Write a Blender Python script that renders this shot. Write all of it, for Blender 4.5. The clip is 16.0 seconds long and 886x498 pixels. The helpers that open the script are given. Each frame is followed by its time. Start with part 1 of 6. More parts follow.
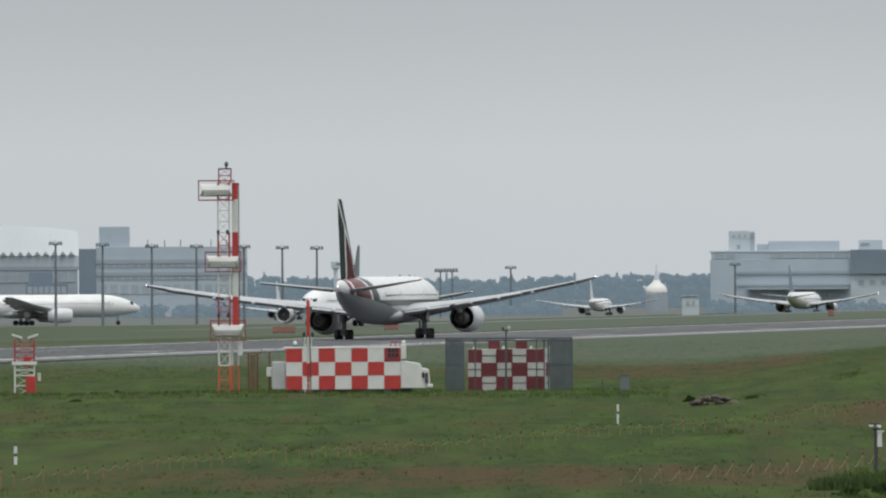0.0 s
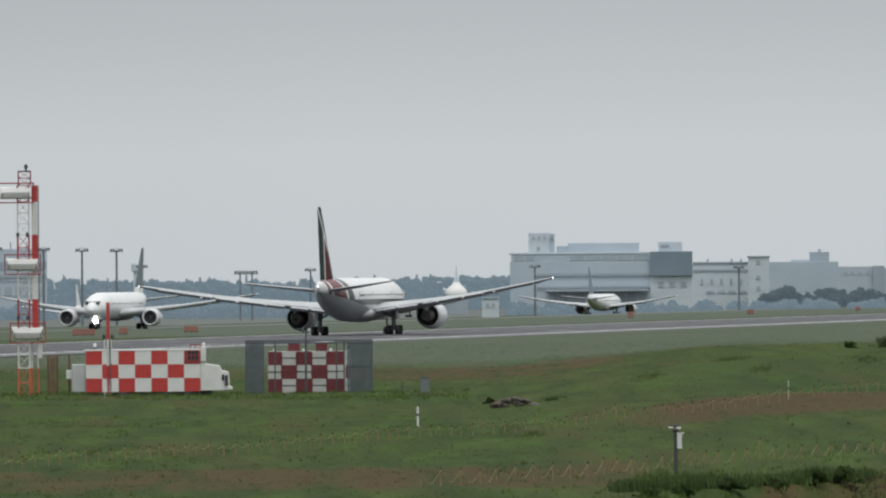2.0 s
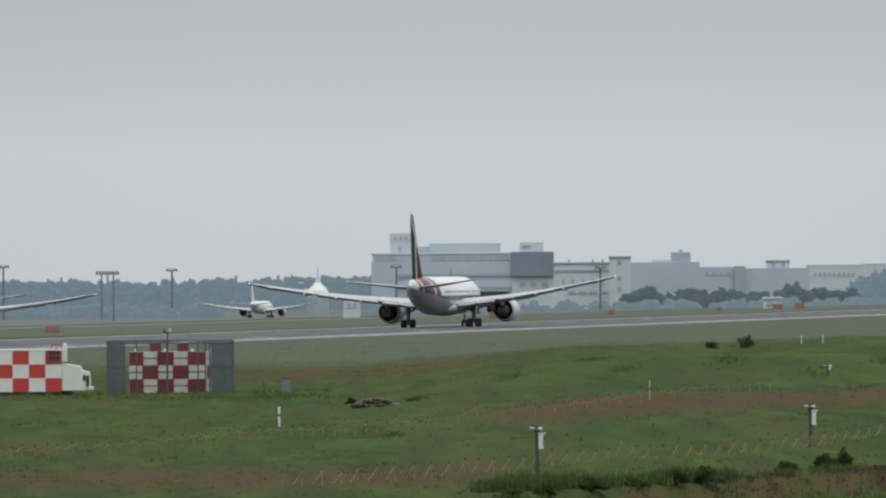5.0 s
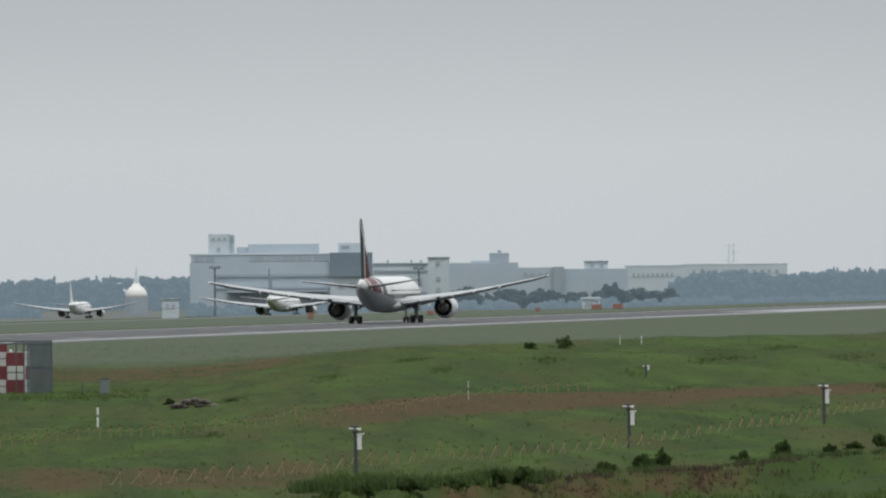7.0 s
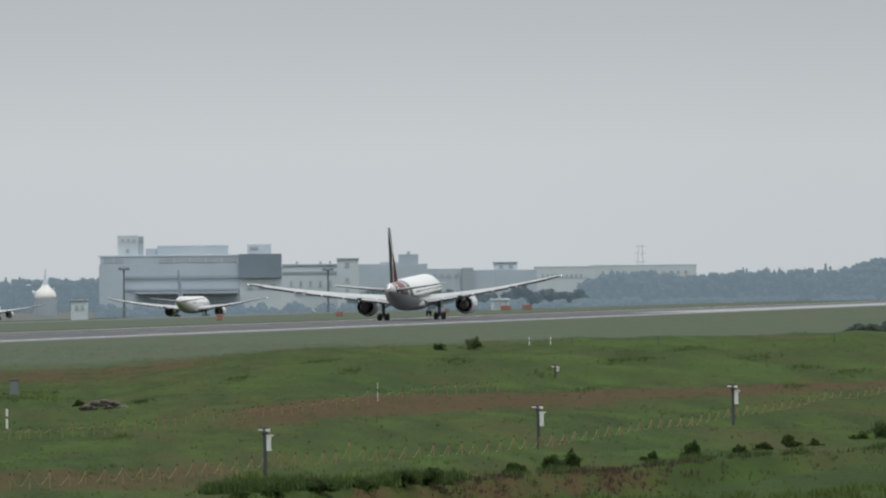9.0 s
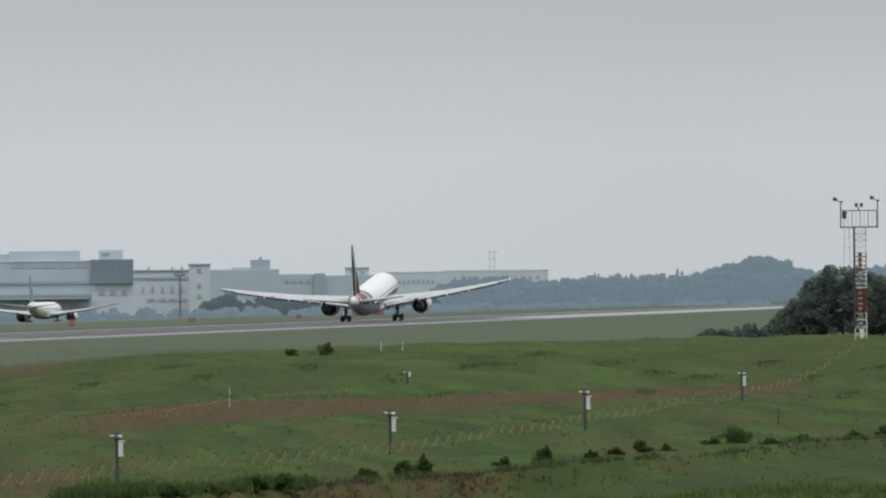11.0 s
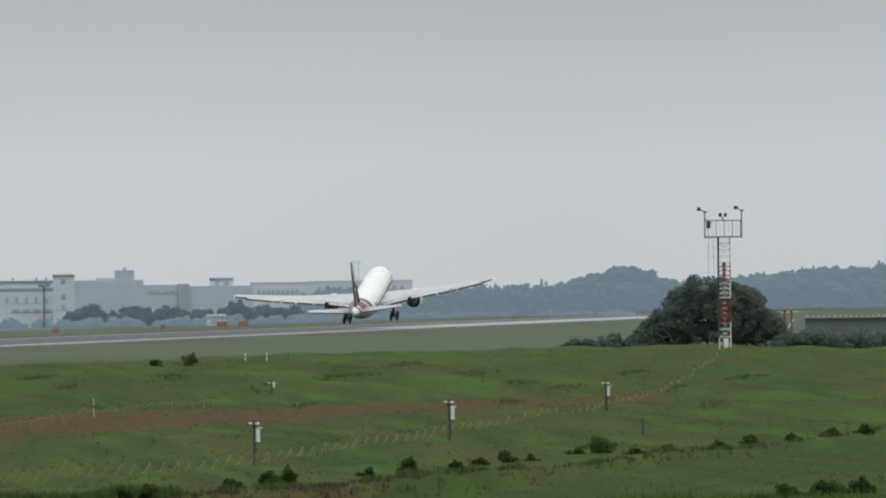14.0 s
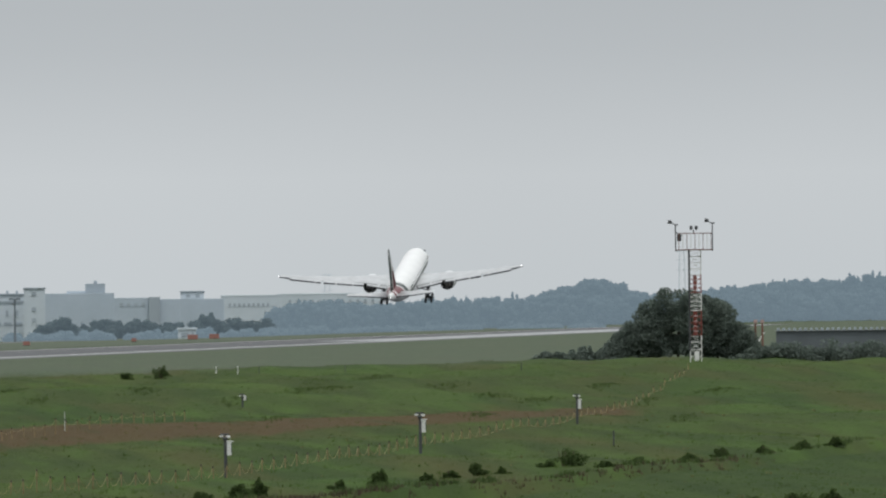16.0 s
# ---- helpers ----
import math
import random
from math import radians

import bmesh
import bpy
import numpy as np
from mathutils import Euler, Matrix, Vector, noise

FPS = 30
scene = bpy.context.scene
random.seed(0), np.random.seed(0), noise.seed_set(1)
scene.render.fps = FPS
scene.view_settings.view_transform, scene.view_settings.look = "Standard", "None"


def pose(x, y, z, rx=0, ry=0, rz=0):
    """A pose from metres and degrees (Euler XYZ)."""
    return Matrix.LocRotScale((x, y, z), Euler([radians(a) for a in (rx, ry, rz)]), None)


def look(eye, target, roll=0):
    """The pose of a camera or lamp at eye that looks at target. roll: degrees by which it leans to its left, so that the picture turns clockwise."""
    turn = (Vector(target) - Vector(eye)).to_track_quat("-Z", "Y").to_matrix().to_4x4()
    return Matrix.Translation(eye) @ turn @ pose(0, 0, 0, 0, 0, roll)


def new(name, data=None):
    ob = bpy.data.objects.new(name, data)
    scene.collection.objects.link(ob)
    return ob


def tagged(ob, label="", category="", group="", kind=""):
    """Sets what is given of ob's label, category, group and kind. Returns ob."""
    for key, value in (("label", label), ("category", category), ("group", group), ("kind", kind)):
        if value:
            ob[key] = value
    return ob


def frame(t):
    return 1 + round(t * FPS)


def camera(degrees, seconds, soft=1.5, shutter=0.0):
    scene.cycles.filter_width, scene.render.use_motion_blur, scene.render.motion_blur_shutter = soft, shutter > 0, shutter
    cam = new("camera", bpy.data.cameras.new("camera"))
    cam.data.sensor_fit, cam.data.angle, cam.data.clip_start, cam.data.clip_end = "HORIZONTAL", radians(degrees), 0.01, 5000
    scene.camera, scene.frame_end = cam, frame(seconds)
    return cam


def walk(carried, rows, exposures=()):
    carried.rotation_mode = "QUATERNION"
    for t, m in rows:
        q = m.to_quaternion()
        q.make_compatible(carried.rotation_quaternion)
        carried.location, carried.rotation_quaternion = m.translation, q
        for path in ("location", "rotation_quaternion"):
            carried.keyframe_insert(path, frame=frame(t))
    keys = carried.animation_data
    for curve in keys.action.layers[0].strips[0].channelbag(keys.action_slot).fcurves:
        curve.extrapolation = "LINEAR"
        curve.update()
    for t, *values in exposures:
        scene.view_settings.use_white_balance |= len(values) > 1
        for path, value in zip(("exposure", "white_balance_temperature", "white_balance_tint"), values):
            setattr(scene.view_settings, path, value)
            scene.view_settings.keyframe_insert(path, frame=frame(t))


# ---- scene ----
# ---- camera: a long lens on a tripod, 8.1 m above the runway's level ----
LENS = 4.672
EYE_Z = 8.1
cam = camera(LENS, 16.0, soft=2.2)
PAN = [  # seconds, yaw, pitch, lean
    (0.0, 0.0056, 0.1525, 0.364),
    (0.5, -0.3156, 0.1515, 0.381),
    (1.0, -0.4006, 0.1449, 0.423),
    (1.5, -0.5735, 0.1600, 0.444),
    (2.0, -1.0505, 0.1570, 0.429),
    (2.5, -1.3127, 0.1432, 0.412),
    (3.0, -1.3812, 0.1343, 0.444),
    (3.5, -1.4887, 0.1522, 0.434),
    (3.7, -1.5572, 0.1542, 0.431),
    (5.8, -2.1149, 0.1539, 0.455),
    (6.0, -2.2610, 0.1581, 0.471),
    (6.5, -2.5519, 0.1548, 0.462),
    (7.0, -2.7389, 0.1495, 0.439),
    (7.5, -2.7736, 0.1545, 0.458),
    (8.0, -2.7633, 0.1520, 0.477),
    (8.5, -2.9648, 0.1549, 0.506),
    (9.0, -3.2180, 0.1519, 0.497),
    (9.5, -3.3708, 0.1508, 0.484),
    (10.0, -3.5441, 0.1633, 0.545),
    (10.2, -3.7353, 0.1660, 0.522),
    (10.7, -3.9110, 0.1710, 0.530),
    (11.25, -4.0990, 0.1767, 0.540),
    (11.8, -4.2820, 0.1823, 0.550),
    (12.3, -4.4433, 0.1874, 0.560),
    (12.5, -4.4395, 0.1903, 0.578),
    (13.0, -4.4415, 0.2037, 0.575),
    (13.5, -4.4641, 0.2117, 0.577),
    (14.0, -4.7160, 0.2208, 0.613),
    (14.5, -4.8305, 0.2251, 0.615),
    (15.0, -4.8276, 0.2377, 0.604),
    (15.5, -4.8253, 0.2532, 0.618),
    (16.0, -4.8697, 0.2879, 0.642),
]
walk(cam, [(t, pose(0, 0, EYE_Z, 90 + pitch, lean, yaw)) for t, yaw, pitch, lean in PAN],
     exposures=[(0.0, 0.0), (16.0, 0.0)])

# ---- sky and sun: closed overcast, brighter overhead than at the horizon ----
world = bpy.data.worlds.new("overcast_sky")
scene.world = world
world.use_nodes = True
wn, wl = world.node_tree.nodes, world.node_tree.links
wn.clear()
w_out = wn.new("ShaderNodeOutputWorld")
w_bg = wn.new("ShaderNodeBackground")
w_sky = wn.new("ShaderNodeTexSky")
w_sky.sky_type = 'NISHITA'
w_sky.sun_disc = False
w_sky.sun_elevation, w_sky.sun_rotation = radians(52), radians(200)
w_co = wn.new("ShaderNodeTexCoord")
w_sep = wn.new("ShaderNodeSeparateXYZ")
w_ramp = wn.new("ShaderNodeValToRGB")
w_ramp.color_ramp.elements[0].position = 0.0
w_ramp.color_ramp.elements[0].color = (0.548, 0.586, 0.612, 1)
w_ramp.color_ramp.elements[1].position = 1.0
w_ramp.color_ramp.elements[1].color = (1.35, 1.40, 1.42, 1)
for place, tone in ((0.012, (0.562, 0.594, 0.618, 1)), (0.026, (0.450, 0.480, 0.506, 1)), (0.16, (0.62, 0.66, 0.68, 1))):
    e = w_ramp.color_ramp.elements.new(place)
    e.color = tone
w_mix = wn.new("ShaderNodeMix")
w_mix.data_type = 'RGBA'
w_mix.inputs[0].default_value = 0.97
w_scale = wn.new("ShaderNodeMix")
w_scale.data_type = 'RGBA'
w_scale.blend_type = 'MULTIPLY'
w_scale.inputs[0].default_value = 1.0
w_scale.inputs[7].default_value = (0.12, 0.12, 0.12, 1)
w_noise = wn.new("ShaderNodeTexNoise")
w_noise.inputs["Scale"].default_value = 14.0
w_noise.inputs["Detail"].default_value = 2.0
w_cloud = wn.new("ShaderNodeMapRange")
w_cloud.inputs[3].default_value, w_cloud.inputs[4].default_value = 0.95, 1.05
w_mul = wn.new("ShaderNodeMix")
w_mul.data_type = 'RGBA'
w_mul.blend_type = 'MULTIPLY'
w_mul.inputs[0].default_value = 1.0
wl.new(w_co.outputs["Generated"], w_sep.inputs[0])
wl.new(w_sep.outputs["Z"], w_ramp.inputs[0])
wl.new(w_co.outputs["Generated"], w_noise.inputs["Vector"])
wl.new(w_noise.outputs[0], w_cloud.inputs[0])
wl.new(w_ramp.outputs[0], w_mul.inputs[6])
wl.new(w_cloud.outputs[0], w_mul.inputs[7])
wl.new(w_sky.outputs[0], w_scale.inputs[6])
wl.new(w_scale.outputs[2], w_mix.inputs[6])
wl.new(w_mul.outputs[2], w_mix.inputs[7])
wl.new(w_mix.outputs[2], w_bg.inputs[0])
wl.new(w_bg.outputs[0], w_out.inputs[0])
sun_data = bpy.data.lights.new("sun", 'SUN')
sun_data.energy, sun_data.angle, sun_data.color = 0.9, radians(14), (1.0, 0.96, 0.90)
sun = new("sun", sun_data)
sun.matrix_world = look((0, 0, 400), (-60, 180, 0))

# ---- places ----
APRON_DROP = 4.1          # how far the aprons lie below the runway's crown
ARC = 1 / 19220.0          # one step of bearing, in radians
HEADING = 0.18367          # the runway's bearing, in radians
RUN_X, RUN_Y = math.sin(HEADING), math.cos(HEADING)


def spot(step, d, z=0.0):
    """A place by its bearing step and its distance from the tripod."""
    a = (step - 784) * ARC
    return Vector((d * math.sin(a), d * math.cos(a), z))


def along(s, q, z=0.0):
    """A place by the way along the runway and the offset to its left of the tripod."""
    return Vector((RUN_X * s - RUN_Y * q, RUN_Y * s + RUN_X * q, z))


def ease(a, b, x):
    k = min(max((x - a) / (b - a), 0.0), 1.0)
    return k * k * (3 - 2 * k)


BANK = ((1400, 408), (1620, 416), (1900, 434), (2250, 452), (2600, 482), (3000, 535), (3400, 590))


def bank_edge(step):
    """Distance of the earth bank's upper edge on a bearing."""
    for (s0, d0), (s1, d1) in zip(BANK, BANK[1:]):
        if step <= s1:
            return d0 + (d1 - d0) * max(0.0, (step - s0) / (s1 - s0))
    return BANK[-1][1]


def ground_z(x, y):
    """The ground's height: flat along the runway, a low rise on the near side, lower aprons beyond."""
    d = math.hypot(x, y)
    a = math.atan2(x, y)
    step = 784 + a / ARC
    q = y * RUN_X - x * RUN_Y
    z = -0.45 * ease(268, 312, q) - 2.3 * ease(318, 470, q) - (APRON_DROP - 2.75) * ease(486, 511, q) if y > 0 else 0.0
    z += 6.3 * (1 - ease(40, 280, d))
    if y > 0:
        side = ease(1120, 1700, step) * (1 - 0.6 * ease(6000, 12000, step))
        top = 1.9 + 0.45 * ease(1800, 2320, step) + 0.4 * ease(2320, 2850, step)
        rise = max(0.0, min(0.0055 * (d - 430), top)) * (1 - ease(930, 1380, d))
        lumps = 1 + 0.22 * noise.noise((x / 30, y / 55, 0.3)) + 0.17 * noise.noise((x / 9, y / 20, 2.3)) + 0.13 * ease(660, 760, d) * noise.noise((x / 3.5, y / 14, 6.1))
        z += rise * side * lumps
        flat = 1 - ease(180, 235, q) * (1 - ease(330, 420, q))
        edge = bank_edge(step)
        z -= 0.95 * ease(1430, 1700, step) * (1 - 0.6 * ease(2350, 2700, step)) * (1 - ease(edge - 5.5, edge - 1.0, d)) * ease(320, 380, d)
        z += flat * 0.22 * (noise.noise((x / 14, y / 30, 1.7)) + 0.4 * noise.noise((x / 5, y / 11, 4.1))) * ease(250, 400, d) * (1 - ease(1500, 2200, d))
    return z


def grounded(step, d, up=0.0):
    p = spot(step, d)
    return Vector((p.x, p.y, ground_z(p.x, p.y) + up))


# ---- materials ----
MATS = {}


def material(name, color, rough=0.7, metal=0.0, vary=0.15, scale=1.0, bump=0.0, second=None, fine=8.0, island=0.0, coat=0.0):
    """A surface with variation at two scales in metres of its own object, and fine relief."""
    if name in MATS:
        return MATS[name]
    m = bpy.data.materials.new(name)
    m.use_nodes = True
    n, l = m.node_tree.nodes, m.node_tree.links
    b = n["Principled BSDF"]
    b.inputs["Roughness"].default_value = rough
    b.inputs["Metallic"].default_value = metal
    b.inputs["Coat Weight"].default_value = coat
    co = n.new("ShaderNodeTexCoord")
    big = n.new("ShaderNodeTexNoise")
    big.inputs["Scale"].default_value = scale
    big.inputs["Detail"].default_value = 5.0
    small = n.new("ShaderNodeTexNoise")
    small.inputs["Scale"].default_value = scale * fine
    small.inputs["Detail"].default_value = 3.0
    l.new(co.outputs["Object"], big.inputs["Vector"])
    l.new(co.outputs["Object"], small.inputs["Vector"])
    ramp = n.new("ShaderNodeMix")
    ramp.data_type = 'RGBA'
    c2 = second or tuple(c * (1 - vary) for c in color)
    c1 = color if second else tuple(min(1.0, c * (1 + vary)) for c in color)
    ramp.inputs[6].default_value = (*c1, 1)
    ramp.inputs[7].default_value = (*c2, 1)
    spread = n.new("ShaderNodeMapRange")
    spread.inputs[1].default_value, spread.inputs[2].default_value = 0.35, 0.65
    l.new(big.outputs[0], spread.inputs[0])
    l.new(spread.outputs[0], ramp.inputs[0])
    grain = n.new("ShaderNodeMix")
    grain.data_type = 'RGBA'
    grain.blend_type = 'MULTIPLY'
    grain.inputs[0].default_value = 1.0
    gm = n.new("ShaderNodeMapRange")
    gm.inputs[3].default_value, gm.inputs[4].default_value = 1 - vary, 1 + vary
    l.new(small.outputs[0], gm.inputs[0])
    l.new(ramp.outputs[2], grain.inputs[6])
    l.new(gm.outputs[0], grain.inputs[7])
    last = grain.outputs[2]
    if island:
        geo = n.new("ShaderNodeNewGeometry")
        im = n.new("ShaderNodeMapRange")
        im.inputs[3].default_value, im.inputs[4].default_value = 1 - island, 1 + island
        l.new(geo.outputs["Random Per Island"], im.inputs[0])
        im2 = n.new("ShaderNodeMix")
        im2.data_type = 'RGBA'
        im2.blend_type = 'MULTIPLY'
        im2.inputs[0].default_value = 1.0
        l.new(last, im2.inputs[6])
        l.new(im.outputs[0], im2.inputs[7])
        last = im2.outputs[2]
    l.new(last, b.inputs["Base Color"])
    if bump:
        bp = n.new("ShaderNodeBump")
        bp.inputs["Strength"].default_value = bump
        bp.inputs["Distance"].default_value = 0.02
        l.new(small.outputs[0], bp.inputs["Height"])
        l.new(bp.outputs[0], b.inputs["Normal"])
    MATS[name] = m
    return m


def glow(name, color, power):
    if name not in MATS:
        m = bpy.data.materials.new(name)
        m.use_nodes = True
        b = m.node_tree.nodes["Principled BSDF"]
        b.inputs["Base Color"].default_value = (*color, 1)
        b.inputs["Emission Color"].default_value = (*color, 1)
        b.inputs["Emission Strength"].default_value = power
        MATS[name] = m
    return MATS[name]


RED = material("red_paint", (0.46, 0.042, 0.038), 0.55, vary=0.10, scale=0.8)
TOWER_RED = material("weathered_tower_red", (0.33, 0.034, 0.036), 0.6, vary=0.18, scale=1.2)
ORANGE = material("orange_paint", (0.55, 0.12, 0.06), 0.55, vary=0.12, scale=0.8)
WHITE = material("white_paint", (0.66, 0.66, 0.64), 0.5, vary=0.07, scale=0.7)
DULL_RED = material("dull_red_paint", (0.27, 0.035, 0.04), 0.6, vary=0.12, scale=0.8)
GREY_STEEL = material("galvanised_steel", (0.078, 0.088, 0.095), 0.55, 0.2, vary=0.12, scale=0.9)
DARK_STEEL = material("dark_steel", (0.045, 0.048, 0.052), 0.6, 0.0, vary=0.15, scale=0.9)
RUST = material("rusty_brown_steel", (0.14, 0.055, 0.035), 0.7, 0.1, vary=0.2, scale=1.5)
RUBBER = material("tyre_rubber", (0.016, 0.016, 0.018), 0.8, vary=0.2, scale=2.0)
DARK = material("dark_opening", (0.02, 0.022, 0.025), 0.6, vary=0.2, scale=1.0)
GLASS = material("dark_window_glass", (0.035, 0.045, 0.055), 0.12, vary=0.1, scale=0.3)
WORN_STRIPE = material("worn_road_paint", (0.19, 0.19, 0.19), 0.7, vary=0.25, scale=0.15)
STRIPE = material("road_paint_white", (0.55, 0.55, 0.53), 0.7, vary=0.2, scale=0.15)


# ---- mesh helpers ----
def link(name, bm, mat, parent=None, label="", smooth=False):
    me = bpy.data.meshes.new(name)
    bm.normal_update()
    bm.to_mesh(me)
    bm.free()
    for m in (mat if isinstance(mat, (list, tuple)) else [mat]):
        me.materials.append(m)
    if smooth:
        me.shade_smooth()
    ob = new(name, me)
    if parent is not None:
        ob.parent = parent
    if label:
        ob["label"] = label
    return ob


def part(name, bm, mat, parent, label="", smooth=False):
    return link(name, bm, mat, parent, label, smooth)


def shared(name, me, parent, m):
    """One more piece on a mesh that others use."""
    ob = new(name, me)
    ob.parent = parent
    ob.matrix_basis = m
    return ob


def root(name, m, label, category, group="", kind=""):
    ob = new(name)
    ob.empty_display_size = 0.5
    ob.matrix_basis = m
    return tagged(ob, label, category, group, kind)


def box(bm, x0, y0, z0, x1, y1, z1, slot=0, bevel=0.0):
    v = [bm.verts.new((x, y, z)) for z in (z0, z1) for y in (y0, y1) for x in (x0, x1)]
    fs = [bm.faces.new([v[i] for i in q]) for q in
          ((0, 2, 3, 1), (4, 5, 7, 6), (0, 1, 5, 4), (2, 6, 7, 3), (0, 4, 6, 2), (1, 3, 7, 5))]
    for f in fs:
        f.material_index = slot
    if bevel:
        bmesh.ops.bevel(bm, geom=list({e for f in fs for e in f.edges}), offset=bevel, segments=1, affect='EDGES')
    return bm


def cube(*a, **k):
    return box(bmesh.new(), *a, **k)


def rod(bm, a, b, r, sides=8, r2=None, slot=0):
    """A round bar from a to b, tapering to r2."""
    a, b = Vector(a), Vector(b)
    r2 = r if r2 is None else r2
    w = (b - a).normalized()
    u = w.orthogonal().normalized()
    v = w.cross(u)
    rings = []
    for p, q in ((a, r), (b, r2)):
        rings.append([bm.verts.new(p + (u * math.cos(2 * math.pi * i / sides) + v * math.sin(2 * math.pi * i / sides)) * q)
                      for i in range(sides)])
    for i in range(sides):
        j = (i + 1) % sides
        bm.faces.new((rings[0][i], rings[0][j], rings[1][j], rings[1][i])).material_index = slot
    for ring, flip in ((rings[0], True), (rings[1], False)):
        bm.faces.new(ring[::-1] if flip else ring).material_index = slot
    return bm


def bar(a, b, r, sides=8, r2=None):
    return rod(bmesh.new(), a, b, r, sides, r2)


def loft(rings, cap=True, bm=None):
    """Skin over rings of equal count."""
    bm = bm or bmesh.new()
    vs = [[bm.verts.new(p) for p in ring] for ring in rings]
    n = len(vs[0])
    for r0, r1 in zip(vs, vs[1:]):
        for i in range(n):
            j = (i + 1) % n
            bm.faces.new((r0[i], r0[j], r1[j], r1[i]))
    if cap:
        bm.faces.new(vs[0][::-1])
        bm.faces.new(vs[-1])
    bmesh.ops.recalc_face_normals(bm, faces=bm.faces)
    return bm


def lathe(profile, axis_y=True, sides=24, at=(0, 0, 0), cap=True):
    """Rings (way along, radius) about the y axis, or z."""
    rings = []
    for a, r in profile:
        ring = []
        for i in range(sides):
            t = 2 * math.pi * i / sides
            c, s = math.cos(t) * max(r, 0.002), math.sin(t) * max(r, 0.002)
            ring.append(Vector((c, a, s) if axis_y else (c, s, a)) + Vector(at))
        rings.append(ring)
    return loft(rings, cap)


def banded(name, base, layers, rough=0.32, gloss=0.5):
    """Paint in crisp bands: each layer is (axis, low, high, stops) across a*x + b*y + c*z of the object;
    a stop is (place, colour), or (place, None) where the paint below shows."""
    m = bpy.data.materials.new(name)
    m.use_nodes = True
    n, l = m.node_tree.nodes, m.node_tree.links
    b = n["Principled BSDF"]
    b.inputs["Roughness"].default_value = rough
    b.inputs["Specular IOR Level"].default_value = gloss
    co = n.new("ShaderNodeTexCoord")
    first = n.new("ShaderNodeRGB")
    first.outputs[0].default_value = (*base, 1)
    last = first.outputs[0]
    for axis, low, high, stops in layers:
        dot = n.new("ShaderNodeVectorMath")
        dot.operation = 'DOT_PRODUCT'
        dot.inputs[1].default_value = axis
        l.new(co.outputs["Object"], dot.inputs[0])
        mr = n.new("ShaderNodeMapRange")
        mr.inputs[1].default_value, mr.inputs[2].default_value = low, high
        l.new(dot.outputs["Value"], mr.inputs[0])
        ramp = n.new("ShaderNodeValToRGB")
        ramp.color_ramp.interpolation = 'CONSTANT'
        for i, (v, c) in enumerate(stops):
            place = max(0.0, (v - low) / (high - low))
            e = ramp.color_ramp.elements[i] if i < 2 else ramp.color_ramp.elements.new(place)
            e.position = place
            e.color = (*(c or base), 1.0 if c else 0.0)
        l.new(mr.outputs[0], ramp.inputs[0])
        over = n.new("ShaderNodeMix")
        over.data_type = 'RGBA'
        l.new(ramp.outputs[1], over.inputs[0])
        l.new(last, over.inputs[6])
        l.new(ramp.outputs[0], over.inputs[7])
        last = over.outputs[2]
    dirt = n.new("ShaderNodeTexNoise")
    dirt.inputs["Scale"].default_value = 0.35
    dirt.inputs["Detail"].default_value = 6.0
    l.new(co.outputs["Object"], dirt.inputs["Vector"])
    dm = n.new("ShaderNodeMapRange")
    dm.inputs[3].default_value, dm.inputs[4].default_value = 0.84, 1.08
    l.new(dirt.outputs[0], dm.inputs[0])
    dmix = n.new("ShaderNodeMix")
    dmix.data_type = 'RGBA'
    dmix.blend_type = 'MULTIPLY'
    dmix.inputs[0].default_value = 1.0
    l.new(last, dmix.inputs[6])
    l.new(dm.outputs[0], dmix.inputs[7])
    l.new(dmix.outputs[2], b.inputs["Base Color"])
    MATS[name] = m
    return m


